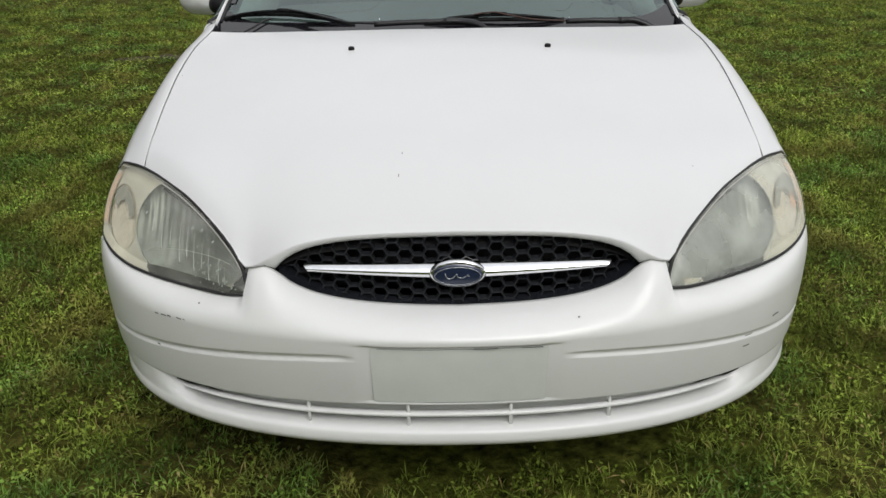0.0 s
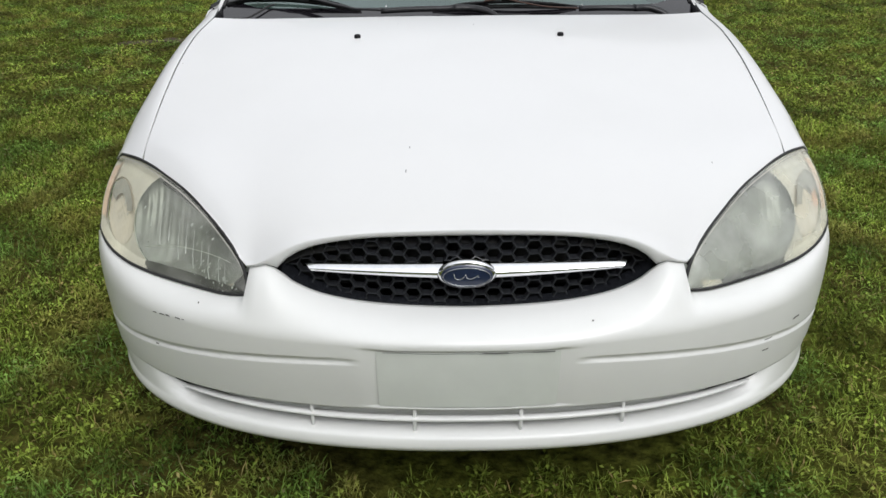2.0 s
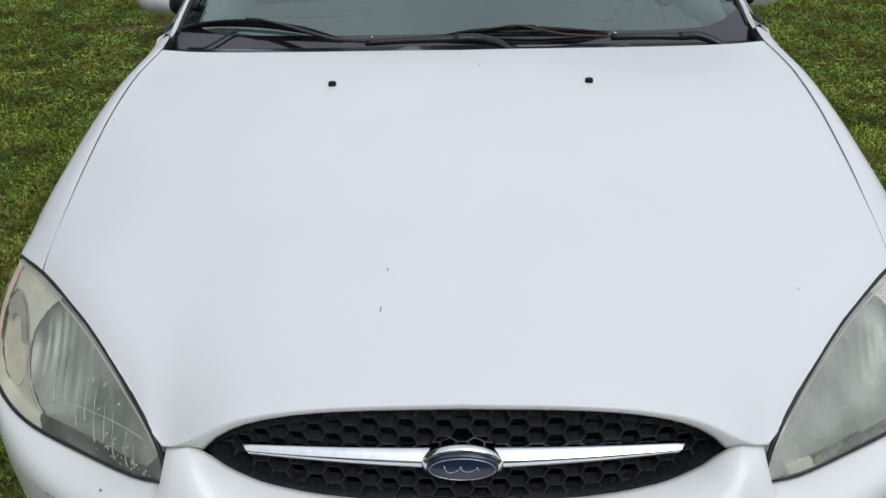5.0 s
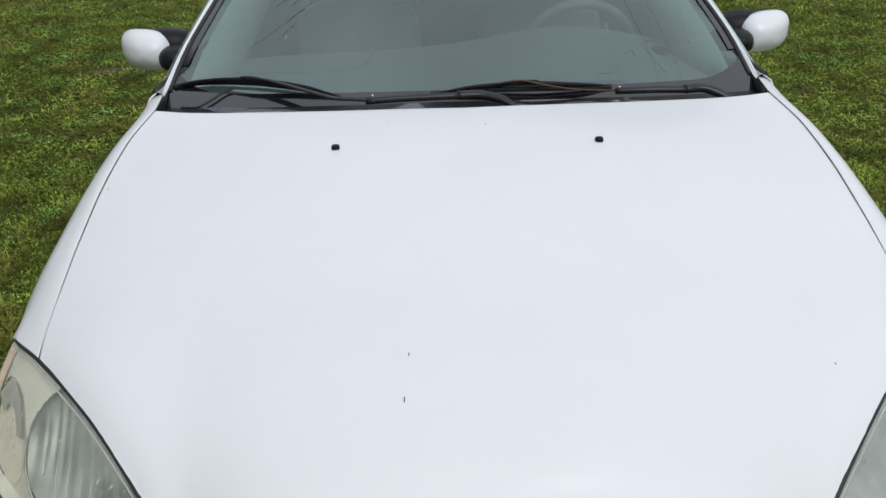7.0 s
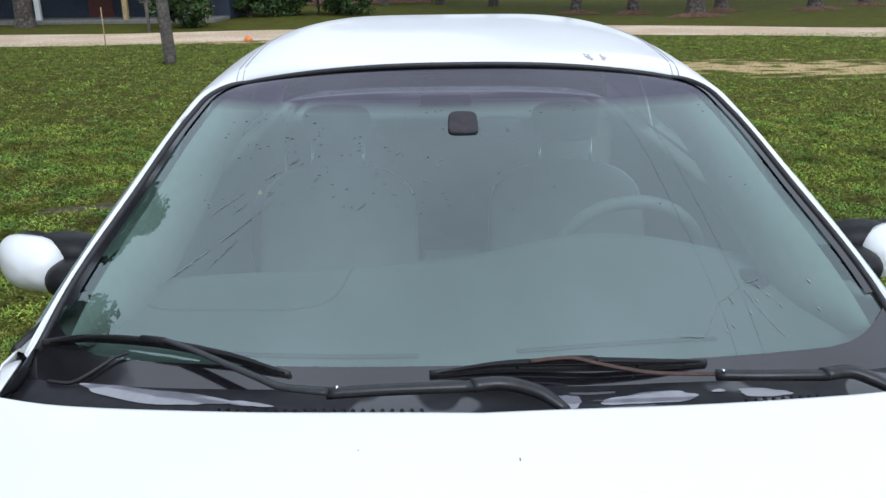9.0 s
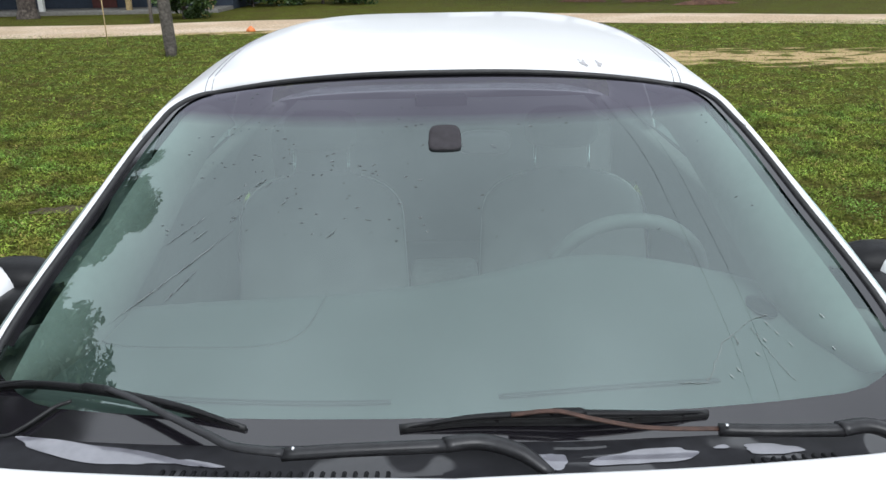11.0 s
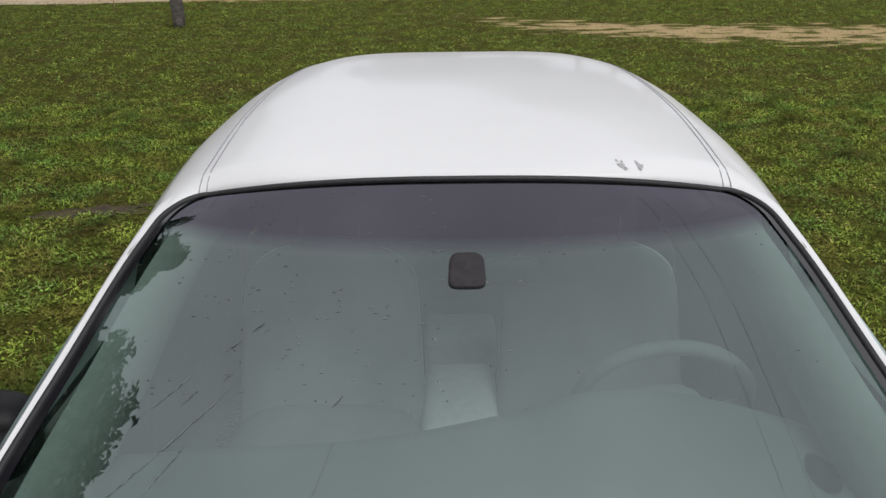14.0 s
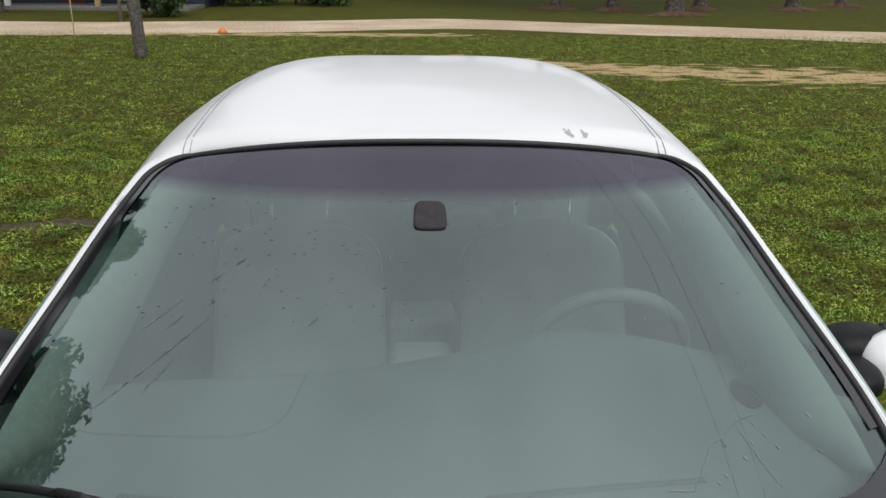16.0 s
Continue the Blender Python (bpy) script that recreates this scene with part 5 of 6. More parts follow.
gb = sheet(lambda u, v: Vector((u * abs(u) * 900, 5 + v * abs(v) * 900, 0)), 60, 60, -1, 1, -1, 1)
tagged(part("ground", gb, GROUND), "mown green lawn with worn, sandy patches", "lawn", kind="structure")
SAND = patches("sandy_road", (0.48, 0.36, 0.24), (0.58, 0.46, 0.33), scale=0.5)
MULCH = patches("pine_straw_mulch", (0.085, 0.040, 0.024), (0.12, 0.062, 0.036), scale=3)
road_y = spline((-300, -40, -10.6, -5, 1, 7.5, 12.4, 40, 300), (20, 22.5, 23.4, 24.2, 26.0, 23.9, 22.2, 13, -60))
rb = sheet(lambda u, v: Vector((u, road_y(u) + (v - 0.5) * (4.3 - 0.5 * math.sin(u * 0.05)) + 0.35 * math.sin(u * 0.9 + v * 7) * abs(v - 0.5), 0.006 + 0.03 * v * (1 - v))), 240, 6, -120, 120)
tagged(part("road", rb, SAND), "pale sandy unpaved road across the lawn", "road", kind="structure")


WORN = []


def patch(name, mat, cx, cy, rx, ry, label, seed, lift=0.011, dome=0.0):
    rnd = random.Random(seed)
    ph = [rnd.uniform(0, 6.28) for _ in range(5)]
    WORN.append((cx, cy, rx, ry))

    def fn(u, v):
        a = u * math.tau
        r = 1 + 0.22 * math.sin(2 * a + ph[0]) + 0.18 * math.sin(5 * a + ph[1]) + 0.12 * math.sin(9 * a + ph[2]) + 0.1 * math.sin(17 * a + ph[3])
        return Vector((cx + rx * r * v * math.cos(a), cy + ry * r * v * math.sin(a), lift + dome * (1 - v * v)))
    return tagged(part(name, sheet(fn, 60, 6), mat), label, "bare ground", kind="structure")


MUD = patches("wet_mud", (0.055, 0.040, 0.020), (0.075, 0.060, 0.024), scale=6)
for x, y, rx, ry in ((-2.72, 5.85, 0.22, 0.09), (-2.40, 5.92, 0.20, 0.12), (-2.15, 6.05, 0.12, 0.05)):
    patch("mud_patch", MUD, x, y, rx, ry, "dark wet muddy patch worn into the grass", 40 + int(rx * 100), 0.002 + ry / 20)

# ---- grass ----
GRASS = bpy.data.materials.new("grass_blades")
GRASS.use_nodes = True
gn = GRASS.node_tree
gbs = gn.nodes["Principled BSDF"]
gbs.inputs["Roughness"].default_value = 0.7
gbs.inputs["Specular IOR Level"].default_value = 0.05
ggeo = gn.nodes.new("ShaderNodeNewGeometry")
gramp = gn.nodes.new("ShaderNodeValToRGB")
gramp.color_ramp.elements[0].color, gramp.color_ramp.elements[1].color = (0.026, 0.038, 0.006, 1), (0.34, 0.26, 0.10, 1)
for at, col in ((0.45, (0.165, 0.225, 0.030, 1)), (0.78, (0.270, 0.355, 0.058, 1)), (0.90, (0.25, 0.31, 0.06, 1)), (0.96, (0.24, 0.20, 0.07, 1))):
    el = gramp.color_ramp.elements.new(at)
    el.color = col
gco = gn.nodes.new("ShaderNodeTexCoord")
gno = gn.nodes.new("ShaderNodeTexNoise")
gno.inputs["Scale"].default_value, gno.inputs["Detail"].default_value = 3.4, 9.0
gmr = gn.nodes.new("ShaderNodeMapRange")
gmr.inputs["From Min"].default_value, gmr.inputs["From Max"].default_value = 0.51, 0.63
gmr.inputs["To Max"].default_value = 0.62
gmx = gn.nodes.new("ShaderNodeMix")
gmx.data_type = "RGBA"
gmx.inputs[7].default_value = (0.16, 0.125, 0.035, 1)
gn.links.new(gco.outputs["Object"], gno.inputs["Vector"])
gn.links.new(gno.outputs["Fac"], gmr.inputs["Value"])
gn.links.new(gmr.outputs["Result"], gmx.inputs["Factor"])
gno3 = gn.nodes.new("ShaderNodeTexNoise")
gno3.inputs["Scale"].default_value, gno3.inputs["Detail"].default_value = 2.3, 8.0
gmr3 = gn.nodes.new("ShaderNodeMapRange")
gmr3.inputs["From Min"].default_value, gmr3.inputs["From Max"].default_value = 0.47, 0.60
ghue = gn.nodes.new("ShaderNodeMix")
ghue.data_type, ghue.blend_type = "RGBA", "MULTIPLY"
ghue.inputs[7].default_value = (0.72, 0.92, 1.1, 1)
gn.links.new(gco.outputs["Object"], gno3.inputs["Vector"])
gn.links.new(gno3.outputs["Fac"], gmr3.inputs["Value"])
gn.links.new(gmr3.outputs["Result"], ghue.inputs["Factor"])
gn.links.new(gramp.outputs["Color"], ghue.inputs[6])
gn.links.new(ggeo.outputs["Random Per Island"], gramp.inputs["Fac"])
gn.links.new(ghue.outputs[2], gmx.inputs[6])
gno2 = gn.nodes.new("ShaderNodeTexNoise")
gno2.inputs["Scale"].default_value, gno2.inputs["Detail"].default_value = 3.2, 7.0
gmr2 = gn.nodes.new("ShaderNodeMapRange")
gmr2.inputs["From Min"].default_value, gmr2.inputs["From Max"].default_value = 0.32, 0.68
gmr2.inputs["To Min"].default_value, gmr2.inputs["To Max"].default_value = 0.34, 1.86
gmul = gn.nodes.new("ShaderNodeMix")
gmul.data_type, gmul.blend_type = "RGBA", "MULTIPLY"
gmul.inputs["Factor"].default_value = 1.0
gn.links.new(gco.outputs["Object"], gno2.inputs["Vector"])
gn.links.new(gno2.outputs["Fac"], gmr2.inputs["Value"])
gn.links.new(gmx.outputs[2], gmul.inputs[6])
gn.links.new(gmr2.outputs["Result"], gmul.inputs[7])
gn.links.new(gmul.outputs[2], gbs.inputs["Base Color"])


def from_quads(name, co, mat):
    """A mesh of separate four-cornered leaves."""
    n = len(co) // 4
    me = bpy.data.meshes.new(name)
    me.vertices.add(len(co))
    me.vertices.foreach_set("co", co.ravel())
    me.loops.add(4 * n)
    me.loops.foreach_set("vertex_index", np.arange(4 * n))
    me.polygons.add(n)
    me.polygons.foreach_set("loop_start", np.arange(n) * 4)
    me.update(calc_edges=True)
    me.materials.append(mat)
    return me


def lawn(name, n, x0, x1, y0, y1, size, seed, label, clear, broad=0.45, flat=1.0, tall=1.0):
    """Matted lawn: bent blades and small broad leaves, thinner where the ground is worn."""
    rng = np.random.default_rng(seed)
    soft = 0.06 * (y1 - y0)
    x, y = rng.uniform(x0, x1, n) + rng.normal(0, soft, n), rng.uniform(y0, y1, n) + rng.normal(0, soft, n)
    k = 1 / (10 * size + 0.12)
    tuft = 0.5 + 0.5 * np.sin(x * 9.1 * k + 1.7 * np.sin(y * 6.3 * k)) * np.sin(y * 8.7 * k + 1.5 * np.sin(x * 5.9 * k))
    keep = (rng.uniform(0, 1, n) < 0.16 + 0.84 * tuft ** 1.2) & ~clear(x, y)
    x, y, tuft = x[keep], y[keep], tuft[keep]
    n = len(x)
    leaf = rng.uniform(0, 1, n) < broad
    a = rng.uniform(0, math.tau, n)
    tilt = np.where(leaf, rng.uniform(-0.2, 0.8, n), rng.uniform(0.15, 1.25, n)) * flat
    length = np.where(leaf, rng.uniform(0.5, 1.0, n), rng.uniform(1.2, 3.0, n)) * size
    half = np.where(leaf, rng.uniform(0.18, 0.34, n), rng.uniform(0.06, 0.11, n)) * size
    z0 = np.where(leaf, rng.uniform(0.1, 2.2, n), rng.uniform(-0.1, 1.0, n)) * size * (0.2 + 1.1 * tuft) * min(1.0, flat * 1.2) * tall
    d = np.stack([np.cos(a) * np.cos(tilt), np.sin(a) * np.cos(tilt), np.sin(tilt)], 1)
    roll = rng.uniform(-0.6, 0.6, n)
    s = np.stack([-np.sin(a) * np.cos(roll), np.cos(a) * np.cos(roll), np.sin(roll)], 1)
    p = np.stack([x, y, z0], 1)
    mid = p + d * (length * 0.5)[:, None] + np.array([0, 0, 1]) * (length * 0.10)[:, None]
    co = np.stack([p, mid + s * half[:, None], p + d * length[:, None], mid - s * half[:, None]], 1).reshape(-1, 3)
    return tagged(new(name, from_quads(name, co, GRASS)), label, "grass", kind="stuff")


# blades left out under the nose, so that dark soil deepens the shade there
under = lambda x, y: (abs(x) < 0.74) & (y > 0.16 + 0.5 * (x / 0.74) ** 4 + 0.05 * np.sin(x * 23 + 3 * np.sin(x * 7))) & (y < 4.8)
bare = lambda x, y: (abs(x) < 1.2) & (y > 0.0) & (y < 5.2)


def worn(x, y):
    """True on the mud and, here and there, on the sandy track and the road's edge."""
    out = y > 22.0
    for cx, cy, rx, ry in WORN[:3]:
        out = out | (((x - cx) / (rx * 1.05)) ** 2 + ((y - cy) / (ry * 1.3)) ** 2 < 0.5 + 0.7 * (np.sin(x * 61) * np.sin(y * 47)) ** 2)
    near = np.exp(-((y - 13.6 - 3.7 * np.exp(-0.28 * x)) / 1.4) ** 2) * np.clip((x + 3) / 5, 0, 1) + np.exp(-((y - 21.9) / 0.9) ** 2) * (x < 3)
    return out | (np.sin(x * 137.0 + 50 * np.sin(y * 31.0)) * 0.5 + 0.5 < 0.9 * near)


lawn("grass", 720000, -3.0, 3.0, -1.1, 3.5, 0.0175, 1, "short matted green lawn grass and small broad weeds round the car", under, broad=0.26, tall=1.6)
ring = lambda x, y: (abs(x) < 2.9) & (y > -1.0)
lawn("grass", 170000, -8.0, 8.0, -8.0, 3.6, 0.046, 4, "short matted green lawn grass further off", ring, 0.4, 0.6)
lawn("grass", 520000, -6.2, 6.2, 3.3, 9.4, 0.026, 2, "short matted green lawn grass", lambda x, y: bare(x, y) | worn(x, y), 0.4, 0.66)
lawn("grass", 420000, -14.0, 14.0, 9.0, 22.0, 0.038, 3, "short green lawn grass", worn, 0.35, 0.40)

# ---- trees, pole, houses ----
BARK = material("grey_bark", (0.060, 0.048, 0.040), 0.95, noise_scale=12, amount=0.5, second=(0.10, 0.085, 0.07), second_scale=6, bump=0.03, bump_scale=14)
POLEW = material("weathered_pole_wood", (0.085, 0.075, 0.065), 0.9, noise_scale=20, amount=0.4, second=(0.125, 0.11, 0.095), second_scale=5, bump=0.01, bump_scale=25)
LEAF = bpy.data.materials.new("leaves")
LEAF.use_nodes = True
ln = LEAF.node_tree
lb = ln.nodes["Principled BSDF"]
lb.inputs["Roughness"].default_value = 0.55
lg = ln.nodes.new("ShaderNodeNewGeometry")
lr = ln.nodes.new("ShaderNodeValToRGB")
lr.color_ramp.elements[0].color, lr.color_ramp.elements[1].color = (0.018, 0.045, 0.010, 1), (0.07, 0.12, 0.025, 1)
ln.links.new(lg.outputs["Random Per Island"], lr.inputs["Fac"])
ln.links.new(lr.outputs["Color"], lb.inputs["Base Color"])


def leaf_cloud(clumps, n, size, seed, name="crown"):
    """Many small leaves gathered in clumps: (x, y, z, radius)."""
    rng = np.random.default_rng(seed)
    c = np.array(clumps)
    pick = rng.integers(0, len(c), n)
    d = rng.normal(0, 1, (n, 3))
    d /= np.linalg.norm(d, axis=1)[:, None]
    p = c[pick, :3] + d * (c[pick, 3] * rng.uniform(0.35, 1.05, n))[:, None]
    a, b = rng.normal(0, 1, (n, 3)), rng.normal(0, 1, (n, 3))
    a /= np.linalg.norm(a, axis=1)[:, None]
    b -= a * (a * b).sum(1)[:, None]
    b /= np.linalg.norm(b, axis=1)[:, None]
    s = (size * rng.uniform(0.5, 1.4, n))[:, None]
    co = np.stack([p - a * s, p + b * s * 0.45, p + a * s, p - b * s * 0.45], 1).reshape(-1, 3)
    me = bpy.data.meshes.new(name)
    me.vertices.add(len(co))
    me.vertices.foreach_set("co", co.ravel())
    me.loops.add(4 * n)
    me.loops.foreach_set("vertex_index", np.arange(4 * n))
    me.polygons.add(n)
    me.polygons.foreach_set("loop_start", np.arange(n) * 4)
    me.update(calc_edges=True)
    me.materials.append(LEAF)
    return me


def tree(x, y, r, height, spread, seed, n=6000, size=0.16, clear=0.35, label="tall tree with grey bark and a leafy crown"):
    rnd = random.Random(seed)
    T = thing("tree", label, "tree", loc=(x, y, 0))
    lx, ly = rnd.uniform(-0.3, 0.3), rnd.uniform(-0.3, 0.3)
    trunk = bmesh.new()
    tube([(0, 0, -0.1), (0, 0, 0.05), (lx * 0.02, 0, 0.35), (lx * 0.2, ly * 0.2, height * 0.25), (lx * 0.7, ly * 0.6, height * 0.55), (lx, ly, height * 0.85)],
         [r * 1.35, r * 1.15, r * 0.92, r * 0.8, r * 0.55, r * 0.15], 12, trunk)
    clumps = []
    for i in range(22):
        t = clear + (1 - clear) * (i + rnd.random()) / 22
        z = height * (0.12 + 0.86 * t)
        reach = spread * math.sin(min(1.0, 0.15 + 0.95 * (t - clear) / (1 - clear)) * math.pi * 0.93) * rnd.uniform(0.55, 1.05)
        a = i * 2.4 + rnd.uniform(-0.5, 0.5)
        p = Vector((reach * math.cos(a), reach * math.sin(a), z))
        base = Vector((lx * 0.5, ly * 0.5, z * 0.80))
        tube([base, base.lerp(p, 0.5) + Vector((0, 0, 0.03 * height)), p], [r * 0.32, r * 0.2, r * 0.06], 6, trunk)
        for _ in range(3):
            clumps.append((p.x + rnd.uniform(-1, 1) * spread * 0.3, p.y + rnd.uniform(-1, 1) * spread * 0.3, p.z + rnd.uniform(-1, 1) * spread * 0.25, spread * rnd.uniform(0.16, 0.34)))
    part("trunk", trunk, BARK, T)
    new("crown", leaf_cloud(clumps, n, size, seed)).parent = T
    return T


for i, (x, y, r, h) in enumerate(((8.05, 34.0, 0.36, 15), (9.75, 31.4, 0.55, 17), (12.1, 35.5, 0.45, 16), (16.0, 35.4, 0.48, 17), (20.1, 39.3, 0.45, 16), (5.9, 34.8, 0.36, 15),
                               (26, 41, 0.5, 15), (3.2, 44, 0.4, 14), (0.5, 47, 0.35, 13), (-2.5, 46, 0.3, 13), (-14.2, 29.8, 0.5, 14))):
    tree(x, y, r * 0.66, h, h * 0.28, 100 + i, n=6000, size=0.3)
    if x > 4:
        patch("mulch_ring", MULCH, x, y - 0.2, 1.0 if r > 0.45 else 0.75, 0.8, "red-brown pine straw round a trunk", 200 + i, 0.01, 0.14)
for i, (x, y, h) in enumerate(((-8.3, 28.2, 3.4), (-7.6, 35.5, 4.0), (-6.2, 36, 3.6), (-4.9, 37, 4.2), (-3.4, 36, 3.5))):
    tree(x, y, 0.07, h * 0.8, h * 0.33, 300 + i, n=7000, size=0.085, clear=0.0, label="small ornamental tree on the far lawn")
# tall wood to the side and behind, which the glass reflects
for i, (x, y, h, k) in enumerate(((-9.6, 2.4, 12.5, 0.22), (-10.2, 4.8, 12.1, 0.18), (-11.2, 9.4, 16.2, 0.165), (-10.4, -1.2, 12, 0.24), (-10.8, 7.0, 9.8, 0.2), (-13, -5, 13, 0.24), (-14, 15.5, 12, 0.24))):
    tree(x, y, 0.26, h, h * k, 400 + i, n=26000, size=0.13, clear=0.15, label="broad leafy tree beside the lawn")
for i, (x, y, h) in enumerate(((24, -18, 13), (14, -34, 14), (0, -42, 15), (-16, -36, 14), (33, 2, 13), (36, 20, 14), (-34, 0, 14), (-34, -22, 14))):
    tree(x, y, 0.4, h, h * 0.3, 500 + i, n=4000, size=0.3, label="broad leafy tree added out of view round the lawn")

# added out of view to block the low sky and deepen shade under the bumper
for i, (x, y, h) in enumerate(((-16, -12, 10), (-11, -16, 12), (-5, -17, 10.5), (0.5, -15.5, 10.5), (6, -16, 11), (11, -14, 11), (16, -11, 11))):
    tree(x, y, 0.3, h, h * 0.3, 600 + i, n=9000, size=0.24, clear=0.05, label="broad leafy tree added out of view round the lawn")

POLE = thing("utility_pole", "weathered grey wooden utility pole standing in the lawn", "pole", loc=(-5.13, 16.3, 0.05))
part("pole_shaft", tube([(0, 0, -0.2), (0.02, 0, 0.1), (-0.05, 0, 2.0), (-0.19, 0.0, 7.5)], [0.135, 0.118, 0.108, 0.09], 14), POLEW, POLE)
part("crossarm", block(-1.5, 0.8, -0.06, 0.06, 6.7, 6.85, soft=0.01), POLEW, POLE)
CABLE = material("cable_black", (0.02, 0.02, 0.02), 0.6)
for x0, x1 in ((10.44, -13.0), (10.95, -12.5)):
    pts = [(x0 + (x1 - x0) * t, -16.5 + 67 * t, 7.0 + 1.2 * (2 * t - 0.8) ** 2 - 0.05) for t in [i / 30 for i in range(31)]]
    tagged(part("power_line", tube(pts, 0.0028, 5), CABLE), "black overhead power line", "cable", group="overhead lines")
SIDING = material("dark_blue_siding", (0.028, 0.040, 0.062), 0.7, noise_scale=8, amount=0.15)
BRICKM = material("far_brick", (0.30, 0.17, 0.13), 0.85, noise_scale=30, amount=0.3, second=(0.36, 0.24, 0.19), second_scale=9)
WHITE = material("white_trim_paint", (0.75, 0.75, 0.72), 0.5, noise_scale=10, amount=0.08)
SHINGLE = material("roof_shingle", (0.10, 0.095, 0.09), 0.9, noise_scale=20, amount=0.3)
TIMBER = material("yellow_timber", (0.40, 0.30, 0.15), 0.8, noise_scale=12, amount=0.25)
DARKGLASS = material("dark_window_glass", (0.02, 0.025, 0.03), 0.08)
DOORRED = material("red_door_paint", (0.10, 0.03, 0.025), 0.5, noise_scale=12, amount=0.2)
CONCRETE = material("pale_concrete", (0.16, 0.155, 0.14), 0.9, noise_scale=9, amount=0.2)

HOUSE = thing("house", "low dark blue house with a porch on timber posts", "house", loc=(-16.5, 33.8, 0))
part("house_wall", block(-9, 8.5, 0, 9, 0.0, 2.9, soft=0.02), SIDING, HOUSE)
part("porch_slab", block(-9, 8.5, -2.4, 0, -0.02, 0.14, soft=0.02), CONCRETE, HOUSE)
rfb = sheet(lambda u, v: Vector((-9.6 + 18.7 * u, -2.9 + 12.4 * v, 2.75 + 2.6 * (1 - abs(2 * v - 1)))), 2, 8)
part("house_roof", rfb, SHINGLE, HOUSE, thick=0.15)
for x, wood in ((-8.5, 1), (-5.0, 1), (-1.5, 0), (2.0, 0), (5.2, 1), (8.2, 1)):
    part("porch_post", block(x - 0.09, x + 0.09, -2.3, -2.12, 0.14, 2.85, soft=0.01), TIMBER if wood else WHITE, HOUSE)
for x in (-6.8, -0.5, 6.6):
    Wd = part("house_window", block(x - 0.55, x + 0.55, -0.06, -0.01, 0.95, 2.2, soft=0.01), WHITE, HOUSE)
    for sx in (-0.27, 0.27):
        part("window_pane", block(x + sx - 0.23, x + sx + 0.23, -0.075, -0.062, 1.02, 2.13), DARKGLASS, Wd)
Dr = part("house_door", block(3.0, 3.95, -0.06, -0.01, 0.14, 2.2, soft=0.01), DOORRED, HOUSE)
wr = bmesh.new()
tube([(3.48 + 0.26 * math.cos(a), -0.09, 1.55 + 0.26 * math.sin(a)) for a in [i * math.tau / 20 for i in range(21)]], 0.05, 6, wr)
part("door_wreath", wr, TIMBER, Dr)

BH = thing("brick_building", "low brick building behind small trees", "house", loc=(-1.5, 50, 0))
part("brick_wall", block(-9.5, 1.5, 0, 8, 0, 3.0, soft=0.02), BRICKM, BH)
part("building_roof", sheet(lambda u, v: Vector((-10 + 12 * u, -0.6 + 9.2 * v, 2.95 + 2.2 * (1 - abs(2 * v - 1)))), 2, 8), SHINGLE, BH, thick=0.15)
for x in (-7.0, -2.0):
    part("building_window", block(x - 0.5, x + 0.5, -0.05, -0.01, 1.0, 2.1, soft=0.01), WHITE, BH)

MB = thing("mailbox", "grey mailbox on a weathered wooden post beside the road", "mailbox", loc=(-8.7, 26.1, 0))
part("mailbox_post", block(-0.045, 0.045, -0.045, 0.045, -0.05, 1.05, soft=0.01), POLEW, MB)
part("mailbox_arm", block(-0.20, 0.15, -0.03, 0.03, 0.87, 0.93, soft=0.01), POLEW, MB)
part("mailbox_box", block(-0.22, 0.16, -0.09, 0.09, 0.95, 1.13, soft=0.04), RIM, MB)
ST = thing("marker_stake", "thin yellow-green utility stake in the grass", "stake", loc=(-7.2, 18.6, 0))
part("stake_rod", tube([(0, 0, -0.1), (0, 0, 1.0)], 0.012, 6), TIMBER, ST)
CONEM = material("orange_plastic", (0.70, 0.20, 0.05), 0.5, noise_scale=20, amount=0.1)
CN = thing("orange_flag_marker", "small orange marker at the road's edge", "marker", loc=(-4.85, 22.2, 0))
part("marker_body", tube([(0, 0, 0), (0, 0, 0.05), (0, 0, 0.13)], [0.13, 0.11, 0.03], 10), CONEM, CN)

# ---- water drops and streaks on the glass ----
# opaque drops: the dark cabin seen through them is put into their colour
WATER = material("water_drop", (0.065, 0.08, 0.08), 0.06, coat=1.0)
drops = bmesh.new()
rd = random.Random(11)
for i in range(150):
    u, v = rd.uniform(-0.82, -0.05), rd.uniform(0.42, 0.97)
    if rd.random() < 0.2:
        u = rd.uniform(-0.05, 0.9)
    g = glass_at(u, v)
    e1 = (glass_at(u, v + 0.01) - g).normalized()
    e0 = (glass_at(u + 0.01, v) - g).normalized()
    nrm = e0.cross(e1).normalized()
    w, h = rd.uniform(0.001, 0.0042), rd.uniform(0.0007, 0.0017)
    skew = rd.uniform(0.2, 1.6)
    ring = [drops.verts.new(g + nrm * 0.0006 + e0 * (w * math.cos(a) * rd.uniform(0.7, 1.4) + h * skew * math.sin(a)) + e1 * h * math.sin(a)) for a in [k * math.tau / 7 for k in range(7)]]
    top = drops.verts.new(g + nrm * 0.0016)
    for k in range(7):
        drops.faces.new([ring[k], ring[(k + 1) % 7], top])
tagged(part("water_drop", drops, WATER, WS), "scattered water drops", kind="stuff")
LENS_WATER = material("lens_water_drop", (0.50, 0.53, 0.47), 0.08, coat=1.0)
lamp_drops = bmesh.new()
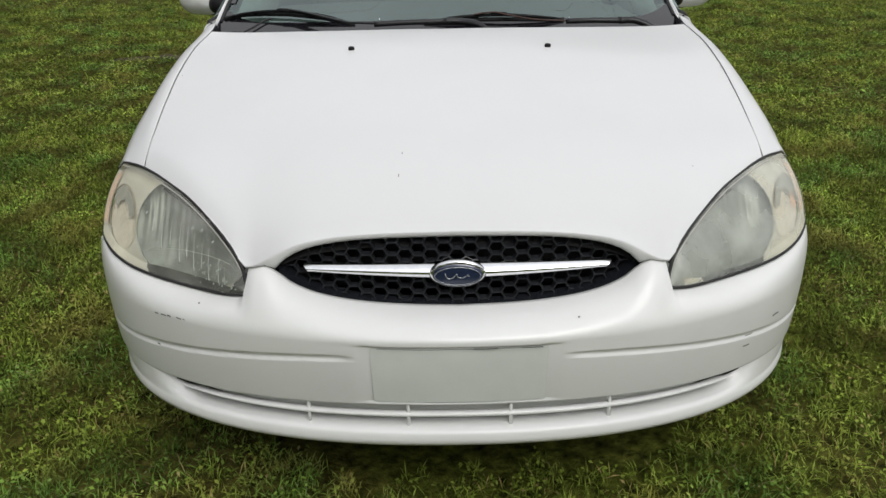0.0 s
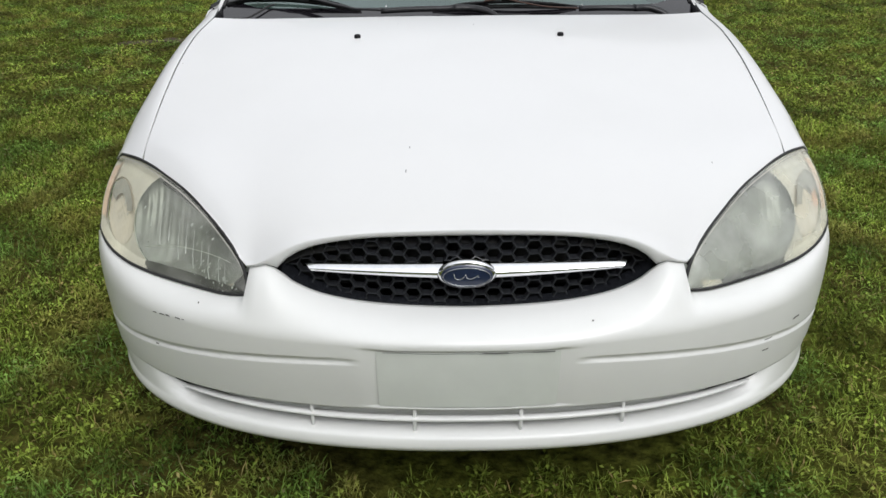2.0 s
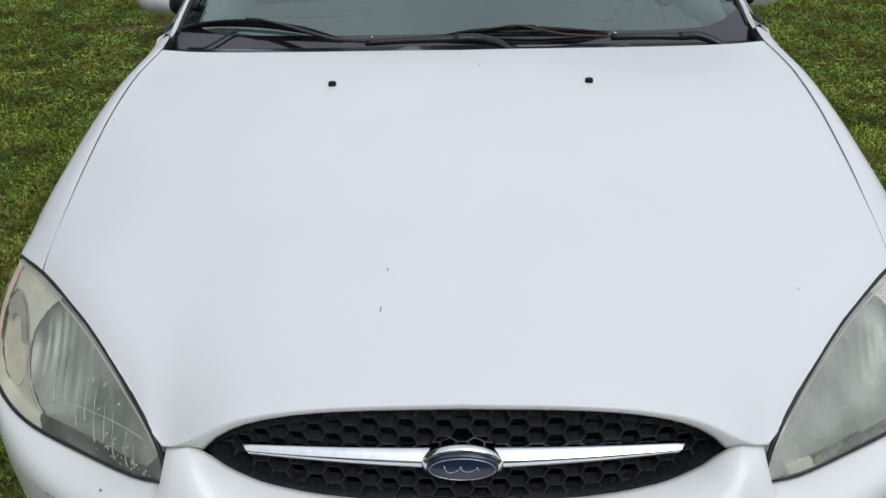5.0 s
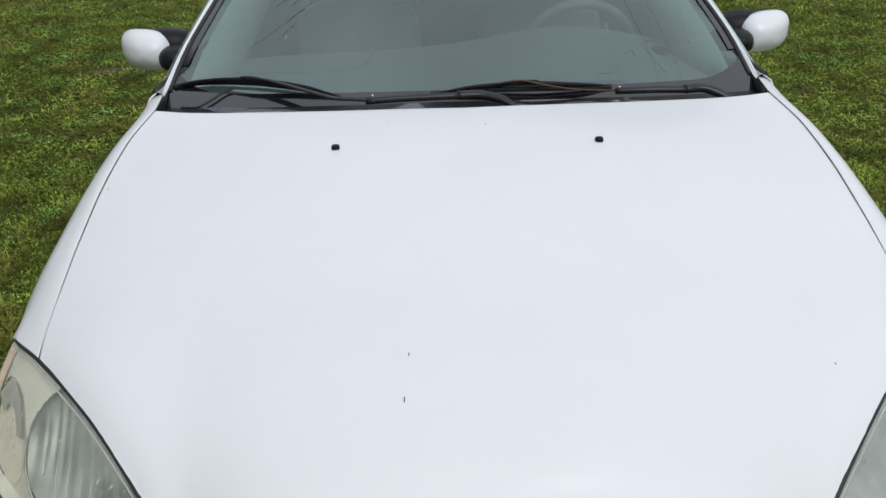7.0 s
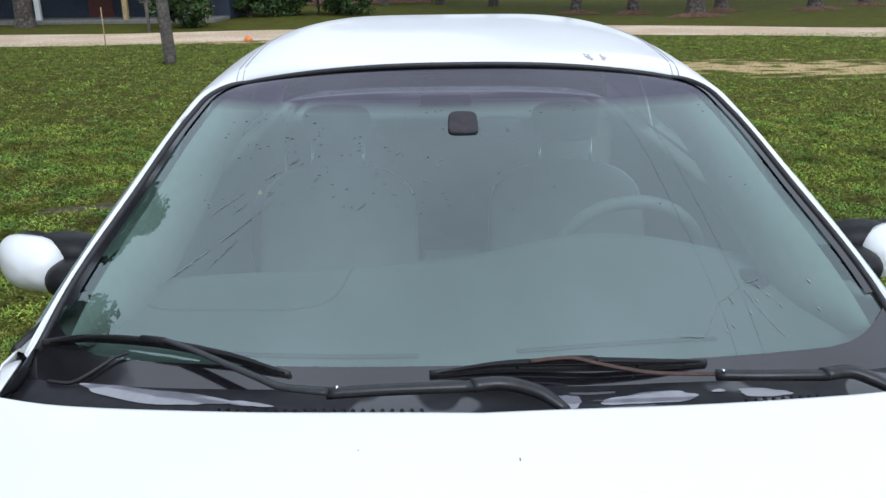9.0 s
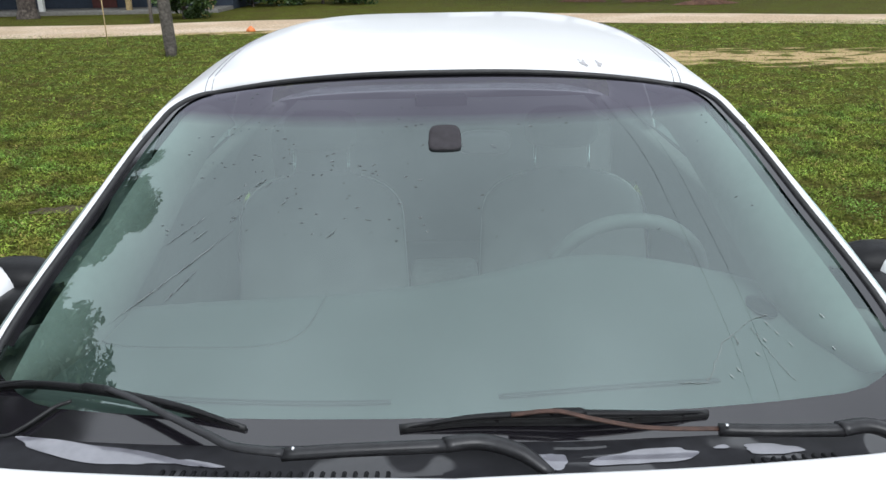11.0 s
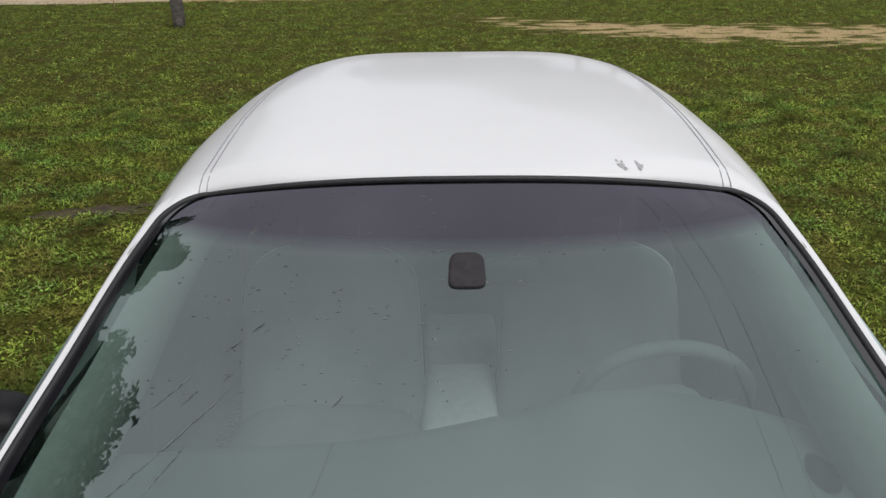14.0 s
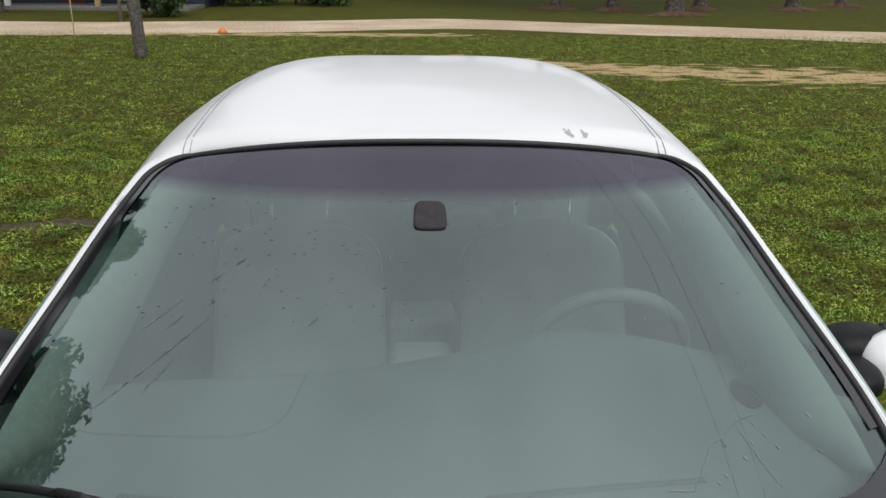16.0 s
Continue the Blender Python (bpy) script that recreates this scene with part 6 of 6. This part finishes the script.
for s0, r0, ds, dr, n in ((0.22, 0.45, 0.05, 0.16, 20), (0.14, 0.40, 0.04, 0.14, 16), (0.36, 0.80, 0.06, 0.07, 10), (0.70, 0.62, 0.06, 0.05, 16), (0.50, 0.55, 0.16, 0.18, 8)):
    for i in range(n):
        ss, rr_ = min(0.95, max(0.04, rd.gauss(s0, ds))), min(0.93, max(0.08, rd.gauss(r0, dr)))
        c = lamp_at(ss, rr_, -0.0006)
        w = rd.uniform(0.0010, 0.0024)
        e0 = (lamp_at(ss + 0.01, rr_, -0.0006) - c).normalized()
        e1 = (lamp_at(ss, rr_ + 0.01, -0.0006) - c).normalized() * rd.uniform(1.0, 2.4)
        ring = [c + (e0 * math.cos(q) + e1 * math.sin(q)) * w for q in [k * math.tau / 7 for k in range(7)]]
        ring = [lamp_drops.verts.new((-p.x, p.y, p.z)) for p in ring]
        peak = lamp_at(ss, rr_, -0.0006 - 0.7 * w)
        peak = lamp_drops.verts.new((-peak.x, peak.y, peak.z))
        for k in range(7):
            lamp_drops.faces.new([ring[k], peak, ring[(k + 1) % 7]])
for x, z, ln in ((0.52, 0.655, 0.050), (0.545, 0.668, 0.062), (0.562, 0.672, 0.045), (0.583, 0.688, 0.070), (0.602, 0.694, 0.052), (0.622, 0.700, 0.075), (0.648, 0.705, 0.050), (0.672, 0.712, 0.070), (0.505, 0.640, 0.035), (0.700, 0.715, 0.045)):
    run = [lamp_over(x + 0.0006 * math.sin(k * 1.3 + x * 90), z - ln * k / 16, -0.0008) for k in range(17)]
    tube([Vector((-p.x, p.y, p.z)) for p in run], [0.0004 + 0.0011 * (k / 16) ** 2 for k in range(17)], 5, lamp_drops)
tagged(part("water_drop", lamp_drops, LENS_WATER, WET_LENS), "scattered water drops", kind="stuff")
for n, (u0, v0, u1, v1, w) in enumerate(((-0.561, 0.572, -0.607, 0.535, 0.0011), (-0.648, 0.500, -0.742, 0.396, 0.0012), (-0.560, 0.462, -0.775, 0.200, 0.0013), (-0.613, 0.352, -0.668, 0.256, 0.0011),
                                         (-0.63, 0.46, -0.665, 0.418, 0.0015), (-0.52, 0.61, -0.545, 0.59, 0.0022), (-0.50, 0.60, -0.515, 0.585, 0.0010), (-0.285, 0.466, -0.31, 0.44, 0.0013),
                                         (-0.44, 0.545, -0.455, 0.53, 0.0010), (-0.56, 0.50, -0.58, 0.48, 0.0009))):
    rs = random.Random(n)
    pts = [glass_at(u0 + (u1 - u0) * t + rs.uniform(-0.0015, 0.0015), v0 + (v1 - v0) * t + rs.uniform(-0.002, 0.002)) + Vector((0, -0.0005, 0.001)) for t in [i / 24 for i in range(25)]]
    part("water_streak", tube(pts, [w * (0.12 + 0.88 * rs.random() ** 1.5) * (0.15 + math.sin(math.pi * i / 24)) for i in range(25)], 5, flat=0.5), WATER, WS, "thin streak of dirty water")
DIRT = material("dried_dirt", (0.25, 0.28, 0.27), 0.7, noise_scale=300, amount=0.4)
runs = (((0.709, 0.209), (0.669, 0.202), (0.65, 0.195), (0.608, 0.173), (0.575, 0.157), (0.568, 0.145), (0.548, 0.124), (0.532, 0.103), (0.513, 0.091), (0.484, 0.093), (0.459, 0.096)),
        ((0.659, 0.184), (0.663, 0.173), (0.674, 0.139), (0.691, 0.096), (0.707, 0.064)), ((0.612, 0.172), (0.616, 0.161), (0.613, 0.154)))
for n, run in enumerate(runs):
    rs = random.Random(70 + n)
    pts = [glass_at(q.x + rs.uniform(-0.002, 0.002), q.y + rs.uniform(-0.002, 0.002)) + Vector((0, -0.0005, 0.001)) for q in along([(u, v, 0.0) for u, v in run], 40)]
    part("dirt_line", tube(pts, [0.0010 * (0.2 + 0.8 * rs.random()) * (1.0 if n == 0 else 0.8) for _ in pts], 5, flat=0.4), DIRT, WS, "thin branching line of dried dirt")
specks = bmesh.new()
rs = random.Random(77)
for u, v in ((0.699, 0.19), (0.713, 0.166), (0.678, 0.155), (0.649, 0.13), (0.732, 0.138), (0.824, 0.113), (0.595, 0.105), (0.574, 0.096), (0.838, 0.185)):
    c = glass_at(u, v) + Vector((0, -0.0005, 0.0012))
    e0, e1 = (glass_at(u + 0.01, v) - c).normalized(), (glass_at(u, v + 0.01) - c).normalized()
    specks.faces.new([specks.verts.new(c + e0 * 0.0018 * rs.uniform(0.5, 1.3) * math.cos(a) + (e1 - e0 * 0.4) * 0.0050 * rs.uniform(0.5, 1.3) * math.sin(a)) for a in [k * math.tau / 8 for k in range(8)]])
tagged(part("dirt_speck", specks, DIRT, WS), "specks of dried dirt", kind="stuff")
